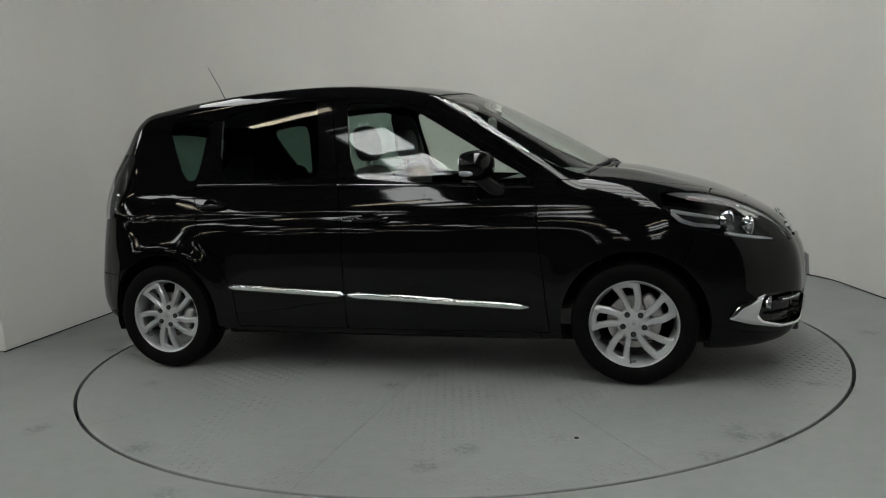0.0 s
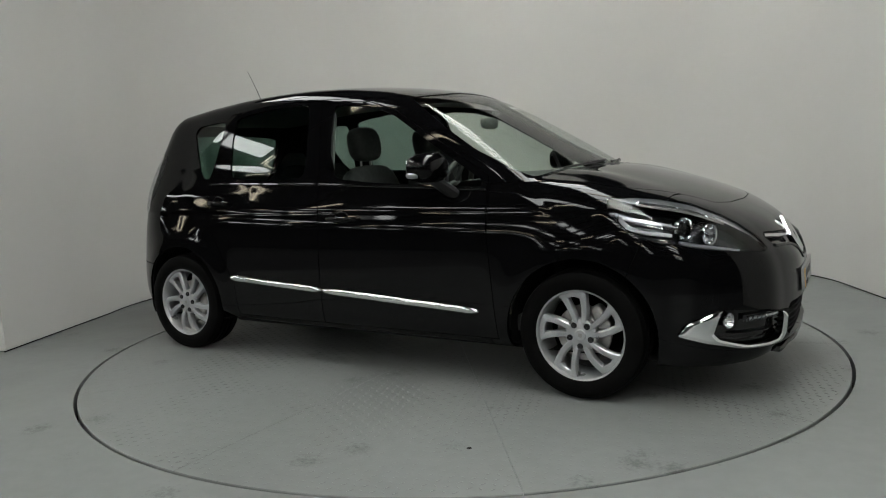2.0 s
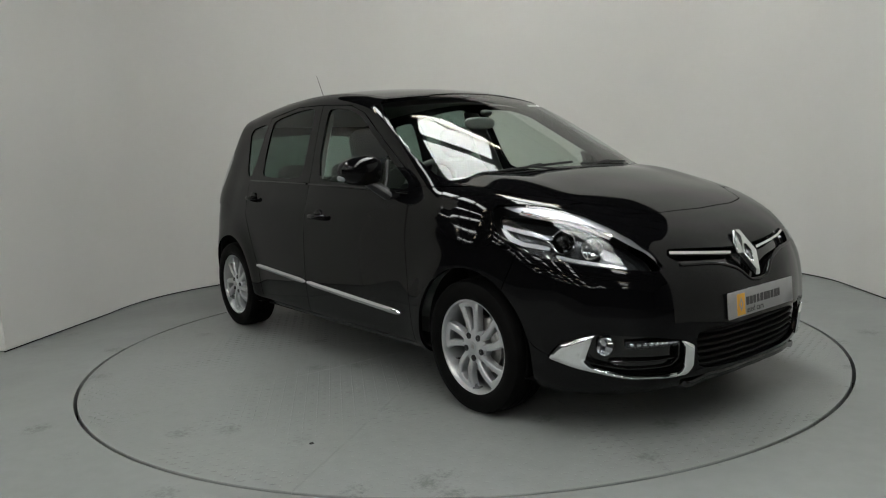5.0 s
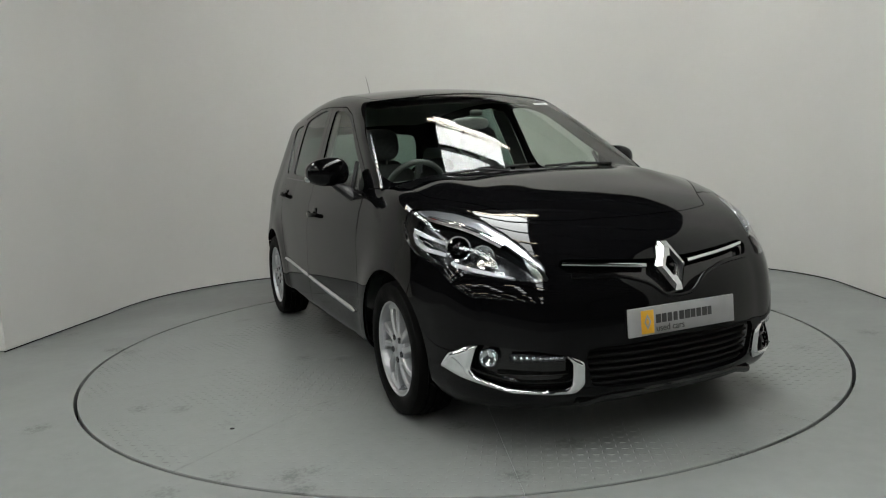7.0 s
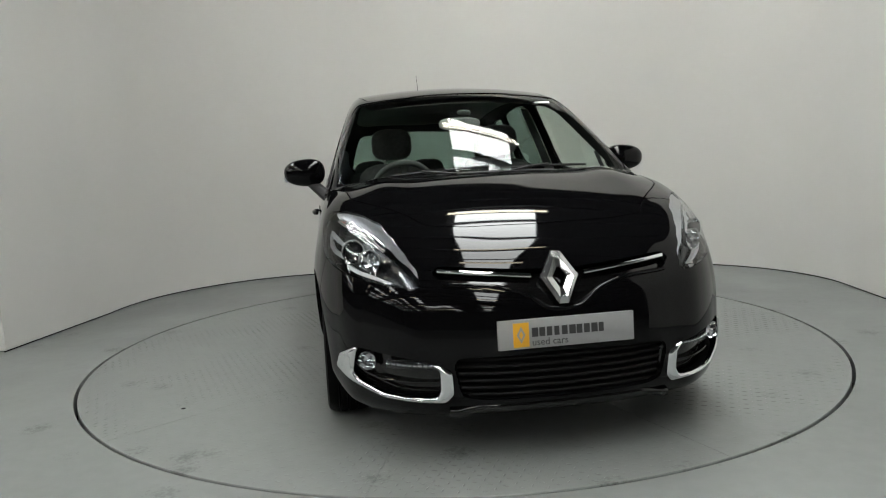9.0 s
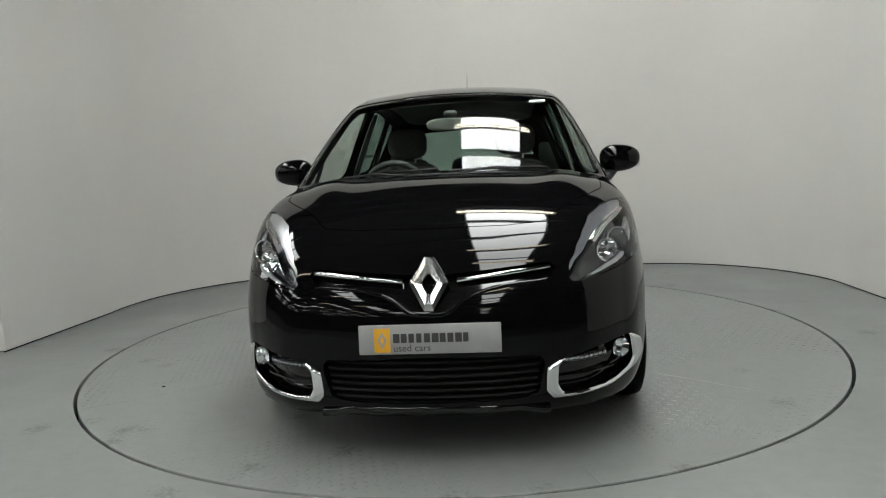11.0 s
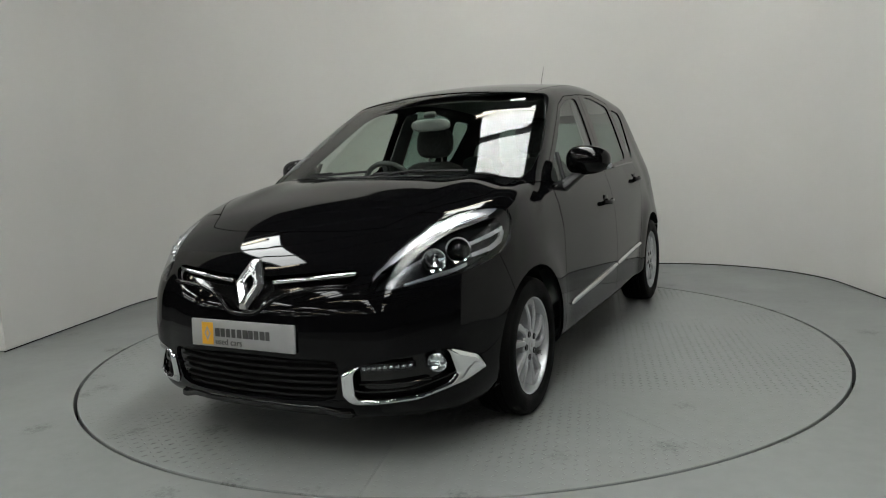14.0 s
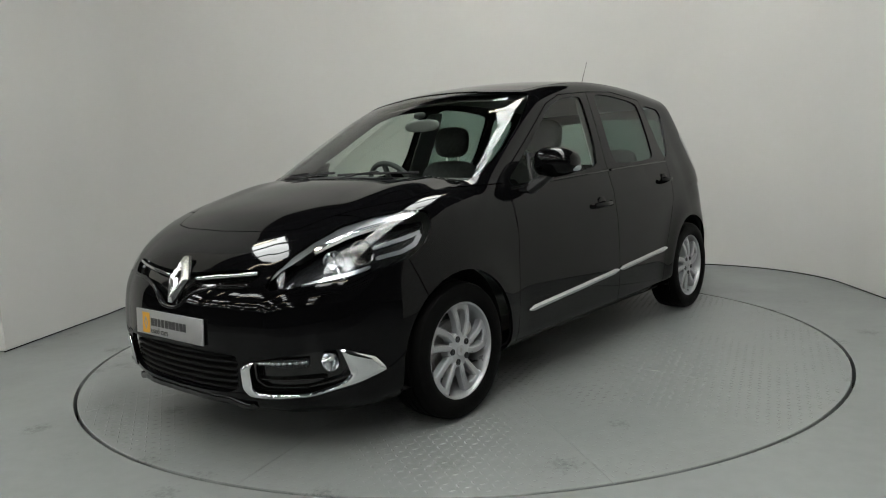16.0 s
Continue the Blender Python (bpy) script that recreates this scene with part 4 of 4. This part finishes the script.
def build_wheel():
    """A wheel with its outer face towards -y."""
    w = new("wheel")
    tyre = lathe([(0.214, -0.088), (0.225, -0.098), (0.25, -0.104), (0.28, -0.104), (0.300, -0.096), (0.306, -0.084), (0.309, -0.07),
                  (0.311, -0.056), (0.304, -0.052), (0.304, -0.046), (0.312, -0.042), (0.313, -0.02), (0.305, -0.016), (0.305, -0.009), (0.313, -0.005), (0.313, 0.018), (0.305, 0.022), (0.305, 0.03), (0.312, 0.034),
                  (0.310, 0.06), (0.305, 0.085), (0.28, 0.10), (0.24, 0.098), (0.214, 0.085)], 72)
    part("tyre", tyre, RUBBER, w, "black rubber tyre")
    rim = new("rim")
    rim.parent = w
    rim.scale = (1.02, 1.0, 1.02)
    part("rim_barrel", lathe([(0.219, -0.090), (0.216, -0.093), (0.208, -0.090), (0.203, -0.080), (0.199, -0.055), (0.188, -0.02), (0.19, 0.06), (0.205, 0.085), (0.216, 0.085)], 72), ALLOY, rim)
    part("hub", lathe([(0.001, -0.0845), (0.024, -0.0845), (0.027, -0.0815), (0.031, -0.0805), (0.066, -0.0795), (0.076, -0.074), (0.080, -0.062), (0.076, -0.04), (0.06, 0.0)], 48), ALLOY, rim)
    cap = bmesh.new()
    vs = [cap.verts.new((a * 0.011, -0.0855, b * 0.015)) for a, b in ((1, 0), (0, 1), (-1, 0), (0, -1))]
    cap.faces.new(vs)
    bmesh.ops.recalc_face_normals(cap, faces=cap.faces)
    part("cap_mark", cap, STEEL, rim, smooth=False)
    for k in range(10):
        odd = k % 2
        a0 = radians(72 * (k // 2) + (6 if odd else -26))
        a1 = radians(72 * (k // 2) + (14 if odd else -12))
        bm = bmesh.new()
        rows = []
        n = 9
        for i in range(n):
            t = i / (n - 1)
            r = 0.045 + (0.206 - 0.045) * t
            a = a0 + (a1 - a0) * t ** 1.7
            wd = (0.013 if odd else 0.015) + 0.004 * t + 0.006 * max(0, t - 0.8) / 0.2
            s = -0.078 - 0.008 * math.sin(math.pi * min(1, t * 1.1)) + 0.004 * t
            c, sn = math.cos(a), math.sin(a)
            row = []
            for q, dep in ((-1, 0.035), (-0.95, 0.006), (-0.6, 0.0), (0.6, 0.0), (0.95, 0.006), (1, 0.035)):
                row.append(bm.verts.new((r * c - q * wd * sn, s + dep, r * sn + q * wd * c)))
            rows.append(row)
        for x, y in zip(rows, rows[1:]):
            for q in range(5):
                bm.faces.new((x[q], x[q + 1], y[q + 1], y[q]))
        bmesh.ops.recalc_face_normals(bm, faces=bm.faces)
        part("spoke", bm, ALLOY, rim)
    for k in range(5):
        # web that joins a pair of spokes at the rim
        bm = bmesh.new()
        rows = []
        for i in range(9):
            u = i / 4 - 1
            a = radians(72 * k + 1 + 15 * u)
            r0 = 0.180 - 0.016 * u * u
            rows.append([bm.verts.new((r * math.cos(a), y, r * math.sin(a))) for r, y in ((r0, -0.045), (r0, -0.071), (r0 + 0.004, -0.0755), (0.208, -0.0765))])
        for x, y in zip(rows, rows[1:]):
            for q in range(3):
                bm.faces.new((x[q], x[q + 1], y[q + 1], y[q]))
        bmesh.ops.recalc_face_normals(bm, faces=bm.faces)
        part("spoke_web", bm, ALLOY, rim)
    for k in range(5):
        a = radians(72 * k + 22)
        # bolt and rim in one dark colour, which stands for the recess's shade
        b = lathe([(0.001, -0.0012), (0.0075, -0.0012), (0.0085, 0.0005), (0.0125, 0.0005), (0.014, -0.0016), (0.0155, 0.006)], 16)
        ob = part("wheel_bolt", b, BOLT, rim)
        ob.location = (0.053 * math.cos(a), -0.0815, 0.053 * math.sin(a))
    part("brake_disc", lathe([(0.05, -0.03), (0.132, -0.03), (0.134, -0.026), (0.134, -0.008), (0.05, -0.008)], 48), STEEL, w, "grey steel brake disc")
    return w


def caliper(parent, ang):
    c = part("brake_caliper", blob((0.035, 0.035, 0.07), 3.5), STEEL, parent, "grey brake caliper")
    c.matrix_basis = pose(0.118 * math.cos(ang), -0.02, 0.118 * math.sin(ang))


wheel = build_wheel()
wheel.parent = car
wheel.matrix_basis = pose(1.349, -0.792, 0.312, 0, -30, 0)
caliper(wheel, radians(10))
for x, s, a in ((-1.349, -1, 20), (1.349, 1, -12), (-1.349, 1, 40)):
    m = pose(x, s * (0.792 if x > 0 else 0.787), 0.312, 0, 0, 180 if s > 0 else 0) @ pose(0, 0, 0, 0, a, 0)
    copy_thing(wheel, m)

# wheel housings and underside
for x in (1.351, -1.351):
    for s in (1, -1):
        bm = lathe([(0.375, 0.0), (0.375, 0.36), (0.05, 0.36)], 40)
        for v in list(bm.verts):
            v.co.z = max(v.co.z, -0.10)
        ob = part("wheel_housing", bm, DARK, car)
        ob.matrix_basis = pose(x, -0.84 if s < 0 else 0.84, 0.318, 0, 0, 0 if s < 0 else 180)
part("underbody", box(bmesh.new(), -0.98, 0.98, -0.80, 0.80, 0.20, 0.25, 0.02), DARK, car)
# unseen low trays, added to block light and deepen the shade under the car
part("shade_tray", box(bmesh.new(), -0.95, 0.95, -0.60, 0.60, 0.155, 0.21, 0.02), DARK, car)
part("shade_tray", box(bmesh.new(), 1.74, 2.04, -0.62, 0.62, 0.19, 0.23, 0.02), DARK, car)
# front underbody hangs low for the same shade under the nose
part("underbody", box(bmesh.new(), 0.96, 2.0, -0.50, 0.50, 0.155, 0.25, 0.02), DARK, car)
part("underbody", box(bmesh.new(), -1.9, -1.0, -0.46, 0.46, 0.22, 0.28, 0.02), DARK, car)

# ------------------------------------------------ inside the car
part("cabin_floor", box(bmesh.new(), -1.75, 1.1, -0.76, 0.76, 0.28, 0.36), TRIM_IN, car)
bm = bmesh.new()
for (x, z) in ((0.62, 0.6), (0.60, 1.0), (0.70, 1.065), (0.92, 1.075), (1.14, 1.05), (1.18, 0.6)):
    for y in np.linspace(-0.74, 0.74, 9):
        bm.verts.new((x + 0.05 * (0.5 - (y / 0.74) ** 2) * (z > 0.9), y, z - (0.02 * (y / 0.74) ** 2)))
bm.verts.ensure_lookup_table()
for i in range(5):
    for k in range(8):
        bm.faces.new([bm.verts[j] for j in (i * 9 + k, i * 9 + k + 1, (i + 1) * 9 + k + 1, (i + 1) * 9 + k)])
bmesh.ops.recalc_face_normals(bm, faces=bm.faces)
part("dashboard", bm, TRIM_IN, car, "dark moulded dashboard")
ring = [(0.185 * math.cos(a), 0, 0.185 * math.sin(a)) for a in np.linspace(0, 2 * math.pi, 41)]
sw = part("steering_wheel", tube(ring, 0.017, 10), TRIM_IN, car, "dark three-spoke steering wheel")
sw.matrix_basis = pose(0.42, -0.37, 0.985, 0, 0, 90) @ pose(0, 0, 0, 24, 0, 0)
ob = part("wheel_boss", blob((0.07, 0.03, 0.06), 2.5), TRIM_IN, sw)
for a in (0, 180, 270):
    ob = part("wheel_spoke", box(bmesh.new(), 0.04, 0.18, -0.01, 0.01, -0.018, 0.018, 0.005), TRIM_IN, sw)
    ob.matrix_basis = pose(0, 0, 0, 0, a, 0)


def seat(x, y, width, label, drop=0.0):
    holder = new("seat")
    holder.parent = car
    holder.location = (x, y, 0.36 - 0.4 * drop)
    tagged(holder, label)
    part("cushion", blob((0.27, width, 0.10), 4), FABRIC, holder).matrix_basis = pose(0.12, 0, 0.20, 0, -6, 0)
    part("backrest", blob((0.085, width, 0.31), 4), FABRIC, holder).matrix_basis = pose(-0.17, 0, 0.48, 0, -14, 0)
    part("headrest", blob((0.055, 0.135, 0.105), 3.2), FABRIC, holder).matrix_basis = pose(-0.25, 0, 0.915 - drop, 0, -8, 0)
    for d in (-0.05, 0.05):
        part("headrest_post", tube([(-0.245, d, 0.70 - drop), (-0.25, d, 0.88 - drop)], 0.007, 8), STEEL, holder)


for y in (-0.37, 0.37):
    seat(0.05, y, 0.25, "charcoal fabric front seat with headrest")
for y in (-0.45, 0.0, 0.45):
    seat(-0.85, y, 0.215, "charcoal fabric rear seat with lowered headrest", 0.15)
# pillars and lining
B_PILLAR = outline(side_view, [(-0.14, 1.0), (-0.215, 1.5), (-0.40, 1.52), (-0.34, 1.0)], 1, flank)
both("pillar_trim", inward(keep(OPEN, B_PILLAR, (), 0), 0.05), GREY_PLASTIC, car, "pale grey inner pillar lining", 0.006)
sheet("headlining", *whole(*inward(keep(OPEN, ROOF_P, (), 0.01), 0.06)), LINER, car, "grey cloth headlining", 0)
mir = part("interior_mirror", blob((0.018, 0.125, 0.036), 3), GREY_PLASTIC, car, "grey interior mirror")
mir.matrix_basis = pose(0.50, -0.03, 1.366, 0, 0, 4)
part("mirror_mount", blob((0.025, 0.03, 0.028), 3), TRIM_IN, car).matrix_basis = pose(0.54, -0.01, 1.425, 0, 28, 0) @ Matrix.Diagonal((0.8, 1.3, 0.6, 1))
st = part("screen_sticker", box(bmesh.new(), -0.016, 0.016, -0.045, 0.045, 0, 0.002), WHITE, car, "small pale sticker inside the windscreen")
st.matrix_basis = pose(0.43, 0.50, 1.478, 0, 24, -5)


TURN = [(0, 0.0), (0.5, -3.51), (1, -7.07), (1.5, -10.62), (2, -14.25), (2.5, -17.87), (3, -21.47), (3.5, -25.07), (4, -28.65),
        (5.25, -37.64), (6.5, -46.61), (7, -50.19), (7.5, -53.78), (8, -57.37), (8.5, -60.98), (9, -64.6), (10.25, -73.68), (11.5, -82.81),
        (12, -86.46), (12.5, -90.12), (13, -93.78), (13.5, -97.45), (14, -101.11), (14.5, -104.77), (15, -108.28), (15.5, -111.47), (16, -113.85)]
CAR_ON_DISC = pose(-0.2065, 0.0992, 0.0, 0, 0, -15.145)


def motions():
    """Turntable and car turn together."""
    walk(turntable, [(t, pose(0, 0, 0, 0, 0, a)) for t, a in TURN])
    walk(car, [(t, pose(0, 0, 0, 0, 0, a) @ CAR_ON_DISC) for t, a in TURN])


motions()
